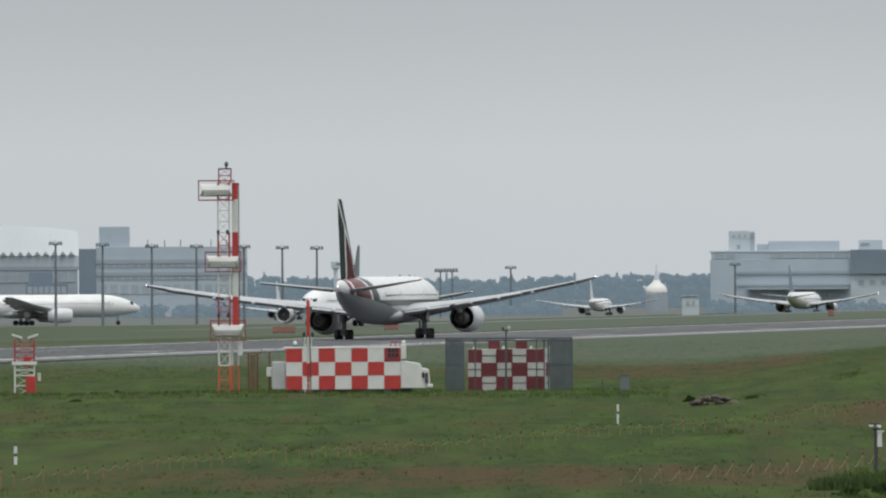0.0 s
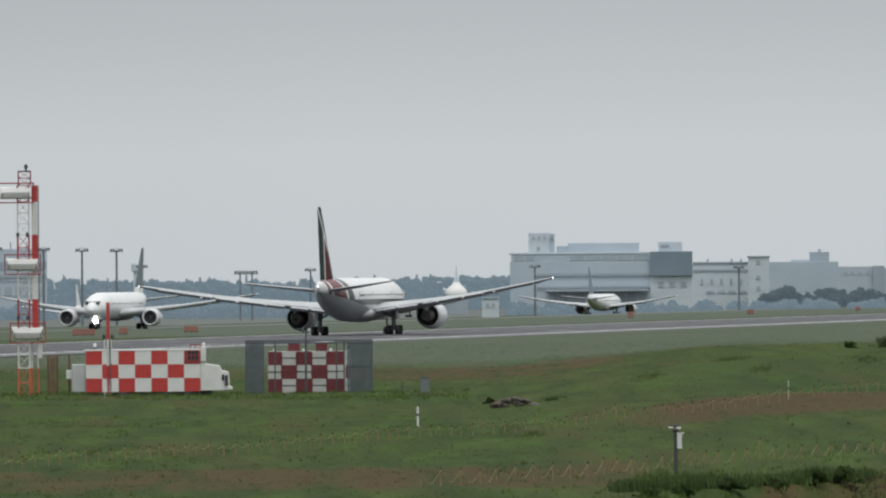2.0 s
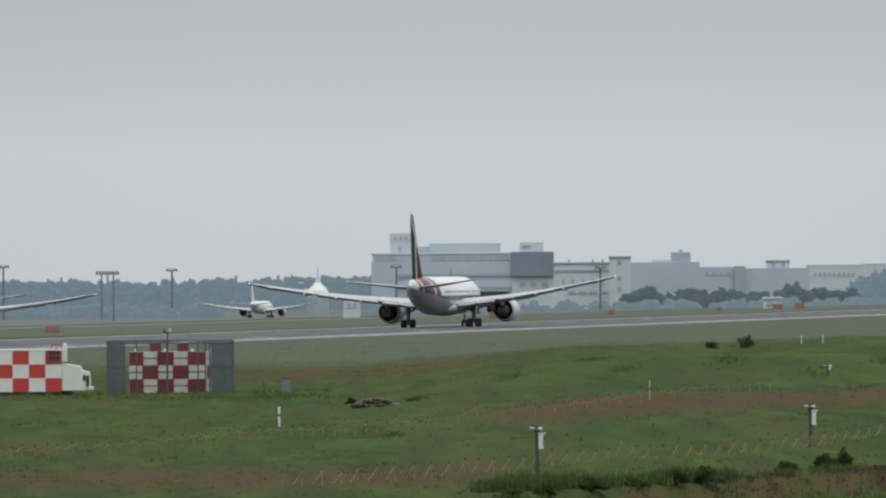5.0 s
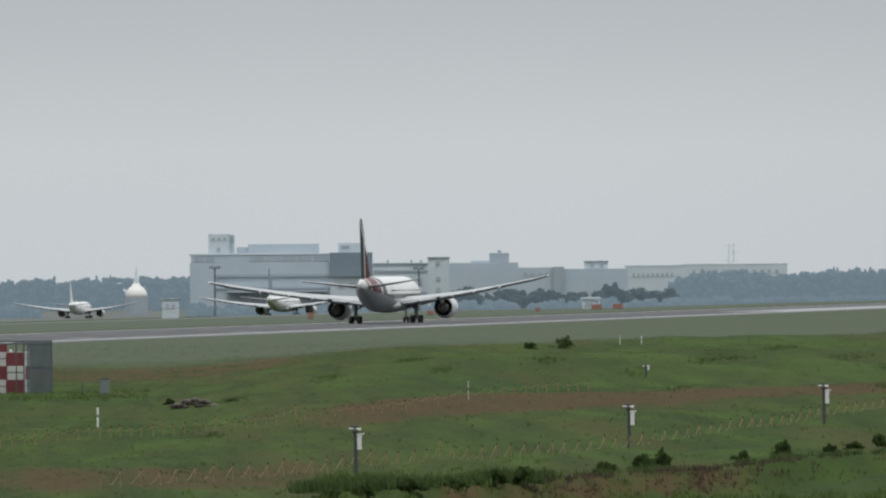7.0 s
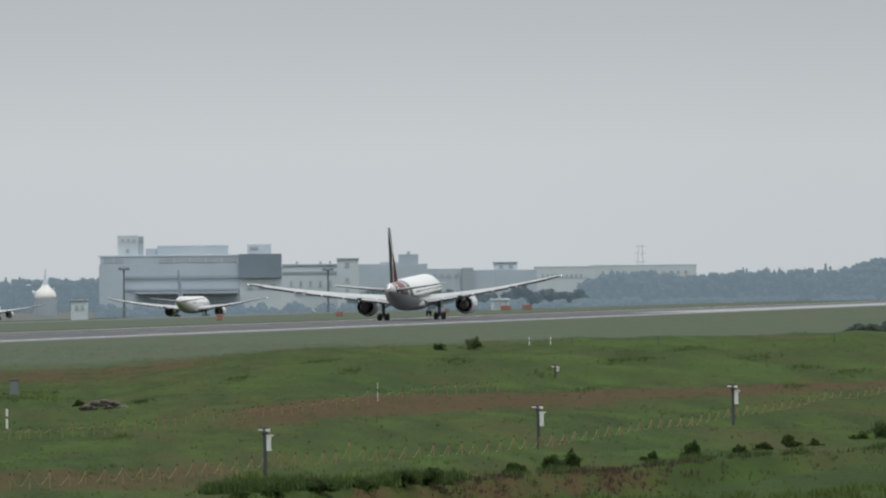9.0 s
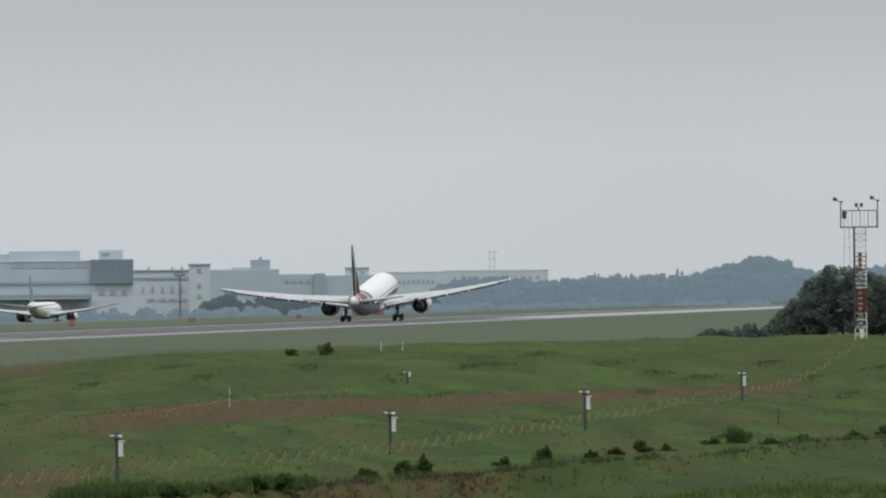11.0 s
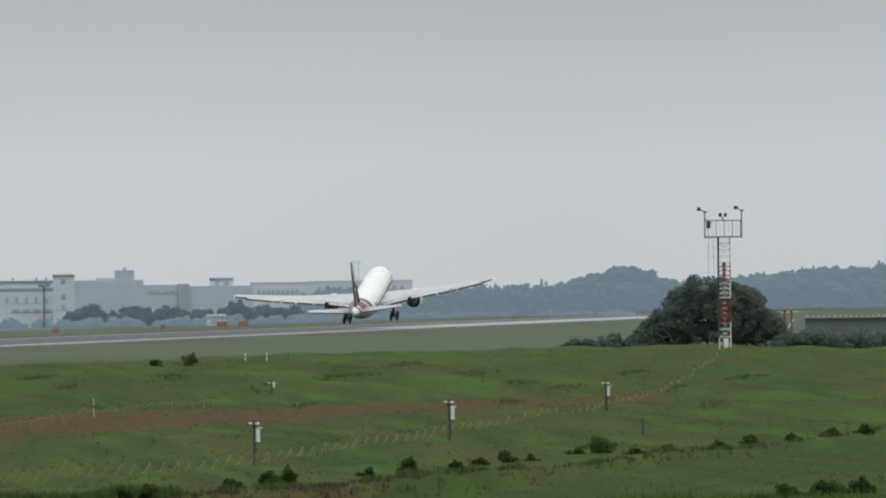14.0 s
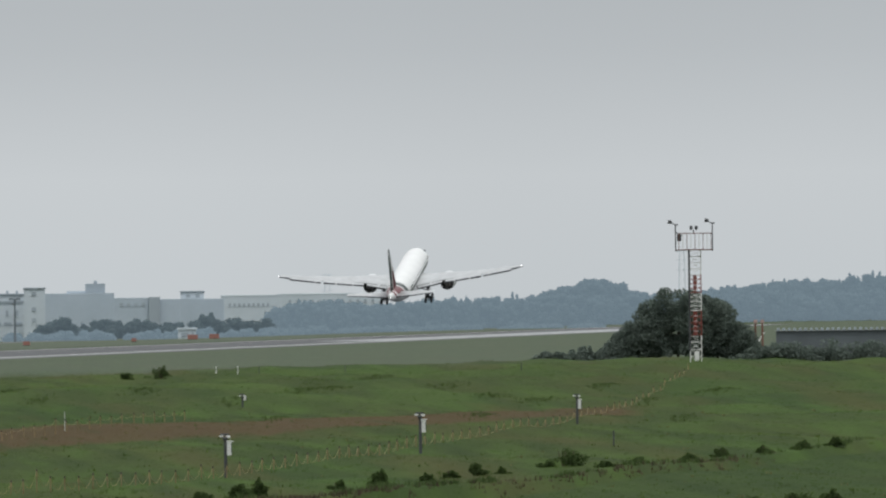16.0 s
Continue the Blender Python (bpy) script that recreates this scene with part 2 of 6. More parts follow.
# ---- the ground: one sheet round the tripod out to the horizon ----
def ground_material():
    m = bpy.data.materials.new("grass_field")
    m.use_nodes = True
    n, l = m.node_tree.nodes, m.node_tree.links
    b = n["Principled BSDF"]
    b.inputs["Roughness"].default_value = 0.95
    b.inputs["Specular IOR Level"].default_value = 0.1
    co = n.new("ShaderNodeTexCoord")
    # the field is mown and worn in long streaks
    mp = n.new("ShaderNodeMapping")
    mp.inputs["Scale"].default_value = (1.3, 0.10, 1.0)
    l.new(co.outputs["Object"], mp.inputs[0])

    def tex(scale, detail, src):
        t = n.new("ShaderNodeTexNoise")
        t.inputs["Scale"].default_value, t.inputs["Detail"].default_value = scale, detail
        l.new(src, t.inputs["Vector"])
        return t.outputs[0]

    def mix(fac, a, c, mode='MIX'):
        x = n.new("ShaderNodeMix")
        x.data_type, x.blend_type = 'RGBA', mode
        for s, v in ((0, fac), (6, a), (7, c)):
            if isinstance(v, tuple):
                x.inputs[s].default_value = (*v, 1)
            elif isinstance(v, float):
                x.inputs[s].default_value = v
            else:
                l.new(v, x.inputs[s])
        return x.outputs[2]

    def span(v, a, c, lo=0.0, hi=1.0):
        r = n.new("ShaderNodeMapRange")
        r.inputs[1].default_value, r.inputs[2].default_value = a, c
        r.inputs[3].default_value, r.inputs[4].default_value = lo, hi
        l.new(v, r.inputs[0])
        return r.outputs[0]

    big = tex(0.05, 4.0, mp.outputs[0])
    mid = tex(0.35, 5.0, mp.outputs[0])
    fine = tex(3.5, 4.0, co.outputs["Object"])
    green = mix(span(big, 0.35, 0.65), (0.0269, 0.0520, 0.0095), (0.0442, 0.0593, 0.0138))
    green = mix(span(mid, 0.48, 0.72, 0.0, 0.85), green, (0.0509, 0.0926, 0.0155))
    green = mix(span(mid, 0.48, 0.30, 0.0, 0.9), green, (0.0240, 0.0406, 0.0095))
    patch = tex(0.13, 3.0, mp.outputs[0])
    green = mix(span(patch, 0.50, 0.66, 0.0, 0.75), green, (0.0557, 0.0572, 0.0172))
    fresh = n.new("ShaderNodeAttribute")
    fresh.attribute_name = "fresh"
    # fresh green of the rise; its dark patches stand in for shaded lumps
    rank = mix(span(patch, 0.42, 0.60), (0.0500, 0.0905, 0.0150), (0.0250, 0.0468, 0.0095))
    green = mix(fresh.outputs["Fac"], green, mix(span(mid, 0.35, 0.68, 0.0, 0.7), rank, (0.0490, 0.0666, 0.0172)))
    soil = n.new("ShaderNodeAttribute")
    soil.attribute_name = "soil"
    bare = n.new("ShaderNodeMath")
    bare.operation = 'MULTIPLY_ADD'
    l.new(mid, bare.inputs[0])
    bare.inputs[1].default_value = 1.3
    l.new(soil.outputs["Fac"], bare.inputs[2])
    earth = mix(span(fine, 0.3, 0.7), (0.084, 0.044, 0.024), (0.058, 0.038, 0.019))
    whole = mix(span(bare.outputs[0], 0.98, 1.38, 0.0, 0.8), green, earth)
    # far turf is greyed: distance haze mixed into its colour
    dry_haze = n.new("ShaderNodeAttribute")
    dry_haze.attribute_name = "dry_haze"
    whole = mix(dry_haze.outputs["Fac"], whole, (0.092, 0.108, 0.082))
    lush = n.new("ShaderNodeAttribute")
    lush.attribute_name = "lush"
    whole = mix(lush.outputs["Fac"], whole, mix(span(mid, 0.35, 0.65), (0.0215, 0.0415, 0.0085), (0.0330, 0.0560, 0.0120)))
    whole = mix(1.0, whole, span(fine, 0.25, 0.75, 0.92, 1.08), 'MULTIPLY')
    l.new(whole, b.inputs["Base Color"])
    bp = n.new("ShaderNodeBump")
    bp.inputs["Strength"].default_value, bp.inputs["Distance"].default_value = 0.4, 0.2
    l.new(fine, bp.inputs["Height"])
    l.new(bp.outputs[0], b.inputs["Normal"])
    return m


def soil_at(step, d):
    """Where the turf is worn to reddish earth: strips beside the rope fences and the bank in front."""
    k = 0.0
    for s0, d0, s1, d1, w, much in ((-600, 428, 1500, 446, 34, 0.86), (780, 930, 1480, 930, 100, 0.78), (1500, 588, 2350, 650, 40, 1.05), (2000, 614, 2750, 692, 34, 1.05)):
        f = min(max((step - s0) / (s1 - s0), 0), 1)
        off = abs(d - (d0 + (d1 - d0) * f)) / w
        ends = ease(s0 - 150, s0 + 100, step) * (1 - ease(s1 - 100, s1 + 150, step))
        k = max(k, much * ends * (1 - ease(0.45, 1.1, off)))
    edge = bank_edge(step)
    face_on = ease(1480, 1750, step) * (1 - ease(2150, 2450, step))
    k = max(k, (0.75 + 0.5 * noise.noise((step / 45, d / 9, 3.0))) * face_on * ease(edge - 6.5, edge - 4.5, d) * (1 - ease(edge - 1.0, edge + 0.5, d)))
    return k * 0.74


def turf_at(x, y):
    """How worn, haze-greyed, dark and fresh the turf is at a place."""
    d, a = math.hypot(x, y), math.atan2(x, y)
    if y <= 0:
        return 0.0, 0.0, 0.0, 0.0
    step = 784 + a / ARC
    q = y * RUN_X - x * RUN_Y
    soil = soil_at(step, d) if 300 < d < 1060 and -700 < step < 3300 else 0.0
    # haze grey sets in past the crest and across the runway
    dry_haze = 0.9 * ease(303, 315, q) * (1 - ease(470, 520, q)) + 0.7 * ease(940, 1100, d) * (1 - ease(240, 303, q))
    if step > 6000:
        return soil, dry_haze, 0.0, 0.0
    lush = 0.8 * ease(1450, 1700, step) * (1 - ease(bank_edge(step) - 9, bank_edge(step) - 5, d))
    begin = 1330 + max(0.0, d - 700) * 2.0
    fresh = 0.8 * ease(begin, begin + 160, step) * (1 - 0.6 * ease(2300, 2700, step)) * ease(700, 760, d) * (1 - ease(930, 980, d))
    return soil, dry_haze, lush, fresh


def turf_attributes(me, verts, repeat=1):
    table = np.repeat(np.array([turf_at(v[0], v[1]) for v in verts], dtype=np.float32), repeat, axis=0)
    for k, name in enumerate(("soil", "dry_haze", "lush", "fresh")):
        at = me.attributes.new(name, 'FLOAT', 'POINT')
        at.data.foreach_set("value", np.ascontiguousarray(table[:, k]))


TURF = ground_material()


def build_ground():
    angles = []
    a = -180.0
    while a < 180:
        angles.append(a)
        a += 0.045 if -3.4 < a < 9.0 else (0.4 if -6 < a < 12 else 6.0)
    dists = [0, 15, 40, 80, 130, 190, 250, 300]
    while dists[-1] < 1500:
        dists.append(dists[-1] + max(3.0, dists[-1] * 0.0075))
    while dists[-1] < 5200:
        dists.append(dists[-1] * 1.02)
    dists += [7000, 12000, 30000]
    verts = []
    for d in dists:
        for a in angles:
            r = radians(a)
            x, y = d * math.sin(r), d * math.cos(r)
            verts.append((x, y, ground_z(x, y)))
    n = len(angles)
    faces = []
    for i in range(len(dists) - 1):
        for j in range(n):
            k = (j + 1) % n
            faces.append((i * n + j, i * n + k, (i + 1) * n + k, (i + 1) * n + j))
    me = bpy.data.meshes.new("ground")
    me.from_pydata(verts, [], faces)
    turf_attributes(me, verts)
    me.flip_normals()
    me.materials.append(TURF)
    me.shade_smooth()
    return tagged(new("ground", me), "mown green airfield grass with worn reddish earth strips", "ground", kind="structure")


def strip(name, q0, q1, s0, s1, up, mat, label, category, parent=None, step=25.0):
    """A slab along the runway's way."""
    bm = bmesh.new()
    count = max(1, int((s1 - s0) / step))
    lanes = max(1, int((q1 - q0) / 6 + 0.5))
    across = [(q0, -0.35)] + [(q0 + (q1 - q0) * k / lanes, up) for k in range(lanes + 1)] + [(q1, -0.35)]
    rows = []
    for i in range(count + 1):
        s = s0 + (s1 - s0) * i / count
        row = []
        for q, dz in across:
            p = along(s, q)
            p.z = ground_z(p.x, p.y) + dz
            row.append(bm.verts.new(p))
        rows.append(row)
    for r0, r1 in zip(rows, rows[1:]):
        for i in range(len(across) - 1):
            bm.faces.new((r0[i], r0[i + 1], r1[i + 1], r1[i]))
    bmesh.ops.recalc_face_normals(bm, faces=bm.faces)
    ob = link(name, bm, mat, parent)
    if parent is None:
        tagged(ob, label, category, kind="structure")
    return ob


ASPHALT = material("runway_asphalt", (0.078, 0.080, 0.086), 0.8, vary=0.16, scale=0.05, second=(0.050, 0.052, 0.056), fine=14)
# pale tone stands in for the sky mirrored on the far runway
MIRAGE_ASPHALT = material("mirage_pale_asphalt", (0.27, 0.275, 0.28), 0.5, vary=0.14, scale=0.05, second=(0.20, 0.205, 0.21), fine=14)


# concrete colour is blended into the grey-green haze lying over it
APRON = material("hazed_apron_concrete", (0.098, 0.108, 0.100), 0.85, vary=0.12, scale=0.03, second=(0.076, 0.088, 0.076))


def build_runway():
    run = strip("runway", 240, 303, 300, 3600, 0.03, ASPHALT, "dark grey asphalt runway with white edge lines and tyre marks", "runway")
    strip("shoulder", 240.5, 245.5, 300, 3600, 0.038, material("shoulder_asphalt", (0.135, 0.138, 0.142), 0.7, vary=0.14, scale=0.05, second=(0.105, 0.108, 0.11), fine=14), "", "", run)
    strip("edge_line", 247, 248.4, 300, 3600, 0.046, STRIPE, "", "", run)
    strip("edge_line", 296, 297.4, 300, 3600, 0.046, STRIPE, "", "", run)
    strip("worn_centre", 259, 285, 500, 2500, 0.04, material("rubbered_asphalt", (0.052, 0.053, 0.057), 0.75, vary=0.2, scale=0.04, second=(0.045, 0.045, 0.048), fine=10), "", "", run)
    # painted strip of mirage sheen at the far end
    strip("mirage_strip", 249, 264, 2380, 3500, 0.042, MIRAGE_ASPHALT, "", "", run)
    for i in range(44):
        s = 700 + i * 50
        strip("centre_dash", 271.5, 272.5, s, s + 30, 0.055, WORN_STRIPE, "", "", run)
    for s in (1180, 1330, 1480, 1630):
        for q in (254, 288):
            strip("touchdown_bar", q, q + 3, s, s + 22.5, 0.055, WORN_STRIPE, "", "", run)
    strip("taxiway", 470, 500, 400, 4200, 0.02, APRON, "hazy grey taxiway parallel to the runway", "taxiway")
    ap = strip("apron", 560, 1500, -600, 4600, 0.02, APRON, "pale concrete apron before the terminal buildings", "apron", step=120)
    return run, ap


build_ground()
build_runway()


# ---- airliners ----
GREEN_C, RED_C, WHITE_C = (0.014, 0.030, 0.024), (0.145, 0.013, 0.018), (0.78, 0.78, 0.77)
# grey belly paint, also holding the shade under the tail
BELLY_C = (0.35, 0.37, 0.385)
Y, Z = (0, 1, 0), (0, 0, 1)
HULL = banded("airliner_hull_paint", WHITE_C, [
    ((0, 1, 0.9, 0)[:3], -40, 60, [(-40, None), (-22.6, RED_C), (-21.6, WHITE_C), (-20.8, RED_C), (-15.6, WHITE_C), (-14.9, GREEN_C), (-12.2, None)]),
    (Z, 0, 12, [(0, None), (4.35, GREEN_C), (5.15, None)]),
    (Y, -40, 40, [(-40, WHITE_C), (-29.6, None)]),
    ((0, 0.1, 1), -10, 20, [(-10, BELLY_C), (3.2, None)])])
FIN = banded("airliner_fin_paint", (0.085, 0.014, 0.018), [
    ((0, 1, 0.11), -40, 0, [(-40, GREEN_C), (-26.0, WHITE_C), (-25.5, None)]),
    ((0, 1, 0.935), -40, 0, [(-40, None), (-13.9, WHITE_C), (-13.2, GREEN_C)])], 0.6, 0.15)
# belly grey is lifted towards white for distance haze
PLAIN_HULL = banded("plain_white_hull_paint", WHITE_C, [(Z, 0, 10, [(0, (0.66, 0.68, 0.70)), (3.7, None)])])
# fin blue is paled by haze put into the colour
BLUE_FIN = banded("hazed_blue_fin_paint", WHITE_C, [(Z, 0, 20, [(0, None), (8.4, (0.20, 0.26, 0.34))])])
TEAL_FIN = banded("grey_green_fin_paint", WHITE_C, [(Z, 0, 20, [(0, None), (9.4, (0.075, 0.105, 0.11))])])
WHITE_FIN = banded("white_fin_paint", WHITE_C, [(Z, 0, 20, [(0, None), (19.5, None)])])
# near-black grey for strips that stand in for underside shade
EDGE_SHADE = material("edge_shade_grey", (0.055, 0.06, 0.068), 0.45, vary=0.2, scale=0.6)
WING_PAINT = material("wing_grey_paint", (0.42, 0.43, 0.44), 0.4, vary=0.10, scale=0.4)
NACELLE = material("nacelle_white_paint", (0.62, 0.63, 0.64), 0.3, vary=0.08, scale=0.4)
BURNT = material("burnt_nozzle_metal", (0.20, 0.185, 0.18), 0.5, 0.5, vary=0.2, scale=1.2)
SMOOTH_GEAR = material("gear_steel", (0.12, 0.125, 0.135), 0.5, 0.3, vary=0.1, scale=2)
NAV = glow("wingtip_lamp_glow", (1.0, 1.0, 1.0), 5.0)
LANDING = glow("landing_lamp_glow", (1.0, 0.98, 0.94), 22.0)


def aerofoil(le, te, z, x, thick, count=14):
    """A closed section from the leading edge le to the trailing edge te (places along y)."""
    pts = []
    for i in range(count):
        t = 2 * math.pi * i / count
        c = 0.5 + 0.5 * math.cos(t)          # 1 at the leading edge
        h = math.sin(t) * thick * (0.35 + 0.65 * c) * 0.9
        pts.append(Vector((x, te + (le - te) * c, z + h)))
    return pts


def rear_shade_strip(a, b, ha, hb):
    """A dark strip from a to b for the shade under a panel's rear edge."""
    return loft([[Vector(p) + Vector((0, dy, dz * h)) for dy, dz in ((0.08, 0.2), (0.06, -0.8), (-0.08, -0.8), (-0.1, 0.1))] for p, h in ((a, ha), (b, hb))])


def airliner(name, m, hull, fin, label, gear_down=True, lamp=False, tip=7.7):
    ob = root(name, m, label, "airliner")
    prof = [(32, 4.35, 0.04, 0.04), (31.6, 4.4, 0.62, 0.6), (30.6, 4.5, 1.25, 1.2), (29, 4.72, 1.85, 1.8), (27, 4.95, 2.4, 2.35), (24.5, 5.12, 2.85, 2.82),
            (21.5, 5.2, 3.1, 3.1), (10, 5.2, 3.1, 3.1), (-9, 5.2, 3.1, 3.1), (-13, 5.32, 3.0, 2.98), (-17, 5.62, 2.72, 2.68), (-21, 6.0, 2.28, 2.25),
            (-25, 6.42, 1.62, 1.72), (-28.5, 6.78, 0.95, 1.18), (-30.8, 6.98, 0.45, 0.75), (-31.6, 7.05, 0.12, 0.35)]
    rings = [[Vector((rx * math.cos(2 * math.pi * i / 40), y, z + rz * math.sin(2 * math.pi * i / 40))) for i in range(40)] for y, z, rx, rz in prof]
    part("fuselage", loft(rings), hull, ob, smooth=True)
    belly = [[Vector((rx * math.cos(2 * math.pi * i / 20), y, 3.05 + rz * math.sin(2 * math.pi * i / 20))) for i in range(20)]
             for y, rx, rz in ((14, 1.2, 0.2), (11, 2.6, 0.95), (3, 3.25, 1.25), (-4, 3.1, 1.15), (-8, 1.6, 0.35))]
    part("belly_fairing", loft(belly), WING_PAINT, ob, smooth=True)
    # cabin windows along both sides, the windscreen and the doors
    for sx in (-1, 1):
        bm = bmesh.new()
        for i in range(62):
            y = 24 - i * 0.62
            box(bm, sx * 3.045 - 0.03, y - 0.11, 5.64, sx * 3.045 + 0.02, y + 0.11, 5.88)
        tagged(part("cabin_window_row", bm, GLASS, ob), kind="stuff")
        for y in (23.0, 12.5, -3.0, -13.4):
            r = 3.1 if y > -9 else 2.98
            part("cabin_door", cube(sx * (r - 0.06) - 0.04, y - 0.5, 5.2, sx * (r - 0.06) + 0.04, y + 0.5, 6.3, bevel=0.02), material("door_paint", (0.72, 0.72, 0.71), 0.4), ob)
    bm = bmesh.new()
    for i in range(6):
        a = radians(-62 + i * 25)
        rod(bm, (1.45 * math.sin(a), 29.6 + 0.35 * math.cos(a), 5.55), (1.75 * math.sin(a), 29.0 + 0.35 * math.cos(a), 6.25), 0.26, 6)
    part("windscreen", bm, GLASS, ob)
    wings, gears = [], []
    for sx, side in ((-1, "wing"), (1, "wing")):
        stations = [(2.2, 12.2, -2.4, 3.55, 1.75), (3.1, 11.5, -2.3, 3.65, 1.6), (6.5, 9.1, -1.9, 4.05, 1.25), (9.7, 6.9, -1.55, 4.45, 0.98), (15, 3.2, -3.5, 5.1, 0.72),
                    (20, -0.2, -5.4, 5.85, 0.52), (25.5, -3.9, -7.4, 6.8, 0.36), (29.6, -6.8, -8.95, tip - 0.12, 0.2), (30.4, -7.8, -9.2, tip, 0.09)]
        w = part(side, loft([aerofoil(le, te, z, sx * x, th) for x, le, te, z, th in stations]), WING_PAINT, ob, smooth=True)
        wings.append(w)
        # flaps let down a little behind the wing, in two panels, and the aileron
        for x0, x1, y0, y1, z0, z1, drop in ((3.4, 9.3, -1.9, -1.4, 3.6, 4.35, 0.26), (10.2, 19.6, -1.6, -5.2, 4.45, 5.8, 0.18), (20.2, 27.5, -5.4, -8.1, 5.85, 7.1, 0.05)):
            bm = bmesh.new()
            quad = [(sx * x0, y0 + 0.3, z0), (sx * x1, y1 + 0.3, z1), (sx * x1, y1 - 1.2, z1 - drop), (sx * x0, y0 - 1.6, z0 - drop)]
            loft([[Vector(p) + Vector((0, 0, 0.09)) for p in quad], [Vector(p) - Vector((0, 0, 0.09)) for p in quad]], bm=bm)
            part("flap", bm, WING_PAINT, w)
            part("rear_shade_strip", rear_shade_strip(quad[3], quad[2], 0.34, 0.38), EDGE_SHADE, w)
        part("rear_shade_strip", rear_shade_strip((sx * 27.5, -8.2, 7.08), (sx * 30.4, -9.25, tip), 0.38, 0.2), EDGE_SHADE, w)
        for x in (6.4, 12.6, 16.6, 21.5):
            le = -1.2 - max(0.0, x - 9) * 0.36
            z = 3.75 + (x - 3.1) * 0.115 + max(0, x - 15) * 0.03
            part("flap_track_fairing", lathe([(2.2, 0.02), (1.2, 0.26), (-0.6, 0.32), (-2.0, 0.2), (-2.9, 0.03)], sides=10, at=(sx * x, le, z - 0.25)), WING_PAINT, w, smooth=True)
        part("wingtip_lamp", lathe([(0.12, 0.02), (0, 0.09), (-0.12, 0.02)], sides=8, at=(sx * 30.35, -9.2, tip)), NAV, w)
        # engine
        e = part("engine", lathe([(15.0, 1.52), (15.15, 1.66), (14.6, 1.9), (12.5, 2.0), (10.2, 1.9), (8.4, 1.66), (8.4, 1.56), (10.4, 1.5), (10.5, 0.9), (13.6, 0.9), (13.8, 1.5), (15.0, 1.52)],
                                 sides=32, at=(sx * 9.6, -3.3, 2.62), cap=False), NACELLE, ob, smooth=False)
        part("exhaust_core", lathe([(10.4, 1.25), (8.2, 1.0), (6.9, 0.72), (6.9, 0.62), (8.0, 0.5), (6.1, 0.08)], sides=24, at=(sx * 9.6, -3.3, 2.62)), BURNT, e, "burnt dark metal exhaust core", smooth=True)
        f = part("fan", lathe([(13.95, 1.49), (13.9, 0.34)], sides=24, at=(sx * 9.6, -3.3, 2.62)), DARK, e)
        f = part("spinner", lathe([(13.92, 0.36), (14.2, 0.28), (14.5, 0.03)], sides=12, at=(sx * 9.6, -3.3, 2.62)), SMOOTH_GEAR, e)
        part("bypass_duct", lathe([(10.25, 1.54), (10.2, 0.6)], sides=24, at=(sx * 9.6, -3.3, 2.62)), DARK, e)
        bm = bmesh.new()
        loft([[Vector((sx * 9.6 + dx, y, z)) for dx, y, z in ((-0.22, 9.6, 4.4), (0.22, 9.6, 4.4), (0.22, 1.0, 4.2), (-0.22, 1.0, 4.2))],
              [Vector((sx * 9.6 + dx, y, z)) for dx, y, z in ((-0.3, 9.2, 4.2), (0.3, 9.2, 4.2), (0.2, 3.2, 3.3), (-0.2, 3.2, 3.3))]], bm=bm)
        part("pylon", bm, NACELLE, e)
        # tailplane
        tp = part("tailplane", loft([aerofoil(-21.8, -28.6, 6.5, sx * 0.6, 0.42), aerofoil(-24.6, -29.6, 6.98, sx * 5, 0.3), aerofoil(-28.2, -30.7, 7.7, sx * 10.4, 0.13), aerofoil(-28.7, -30.8, 7.78, sx * 10.75, 0.05)]),
             WING_PAINT, ob, smooth=True)
        part("elevator_shade_strip", rear_shade_strip((sx * 1.2, -28.75, 6.56), (sx * 10.4, -30.75, 7.68), 0.34, 0.18), EDGE_SHADE, tp)
        # main gear
        if gear_down:
            g = part("main_gear", bar((sx * 5.49, 0, 0.7), (sx * 5.35, 0, 4.2), 0.33, 12), SMOOTH_GEAR, ob)
            gears.append(g)
            bm = bar((sx * 5.4, 0, 2.4), (sx * 3.3, 0.3, 3.6), 0.15)
            rod(bm, (sx * 5.4, 0, 1.6), (sx * 5.3, 2.4, 3.7), 0.1)
            rod(bm, (sx * 5.49, -1.5, 0.68), (sx * 5.49, 1.5, 0.68), 0.16)
            part("gear_brace", bm, SMOOTH_GEAR, g)
            part("gear_door", cube(sx * 5.95 - 0.04, -0.8, 2.2, sx * 5.95 + 0.04, 0.9, 4.1, bevel=0.02), NACELLE, g)
            for y in (-1.46, 0, 1.46):
                for dx in (-0.7, 0.7):
                    rings = [[Vector((sx * 5.49 + dx + a, y + r * math.cos(2 * math.pi * i / 20), 0.67 + r * math.sin(2 * math.pi * i / 20))) for i in range(20)]
                             for a, r in ((-0.25, 0.32), (-0.25, 0.55), (-0.16, 0.67), (0.16, 0.67), (0.25, 0.55), (0.25, 0.32))]
                    part("wheel", loft(rings), RUBBER, g)
    bm = bmesh.new()
    loft([[Vector((0.05 * 0 + h, y, z)) for h, y in ((-th, (le + te) / 2 + 0.15 * (le - te)), (0, le), (th, (le + te) / 2 + 0.15 * (le - te)), (0.03, te), (-0.03, te))]
          for le, te, z, th in ((-17.6, -29.3, 7.4, 0.5), (-19.2, -29.5, 8.6, 0.48), (-27.7, -30.6, 18.2, 0.16), (-28.3, -30.65, 18.45, 0.06))], bm=bm)
    part("fin", bm, fin, ob)
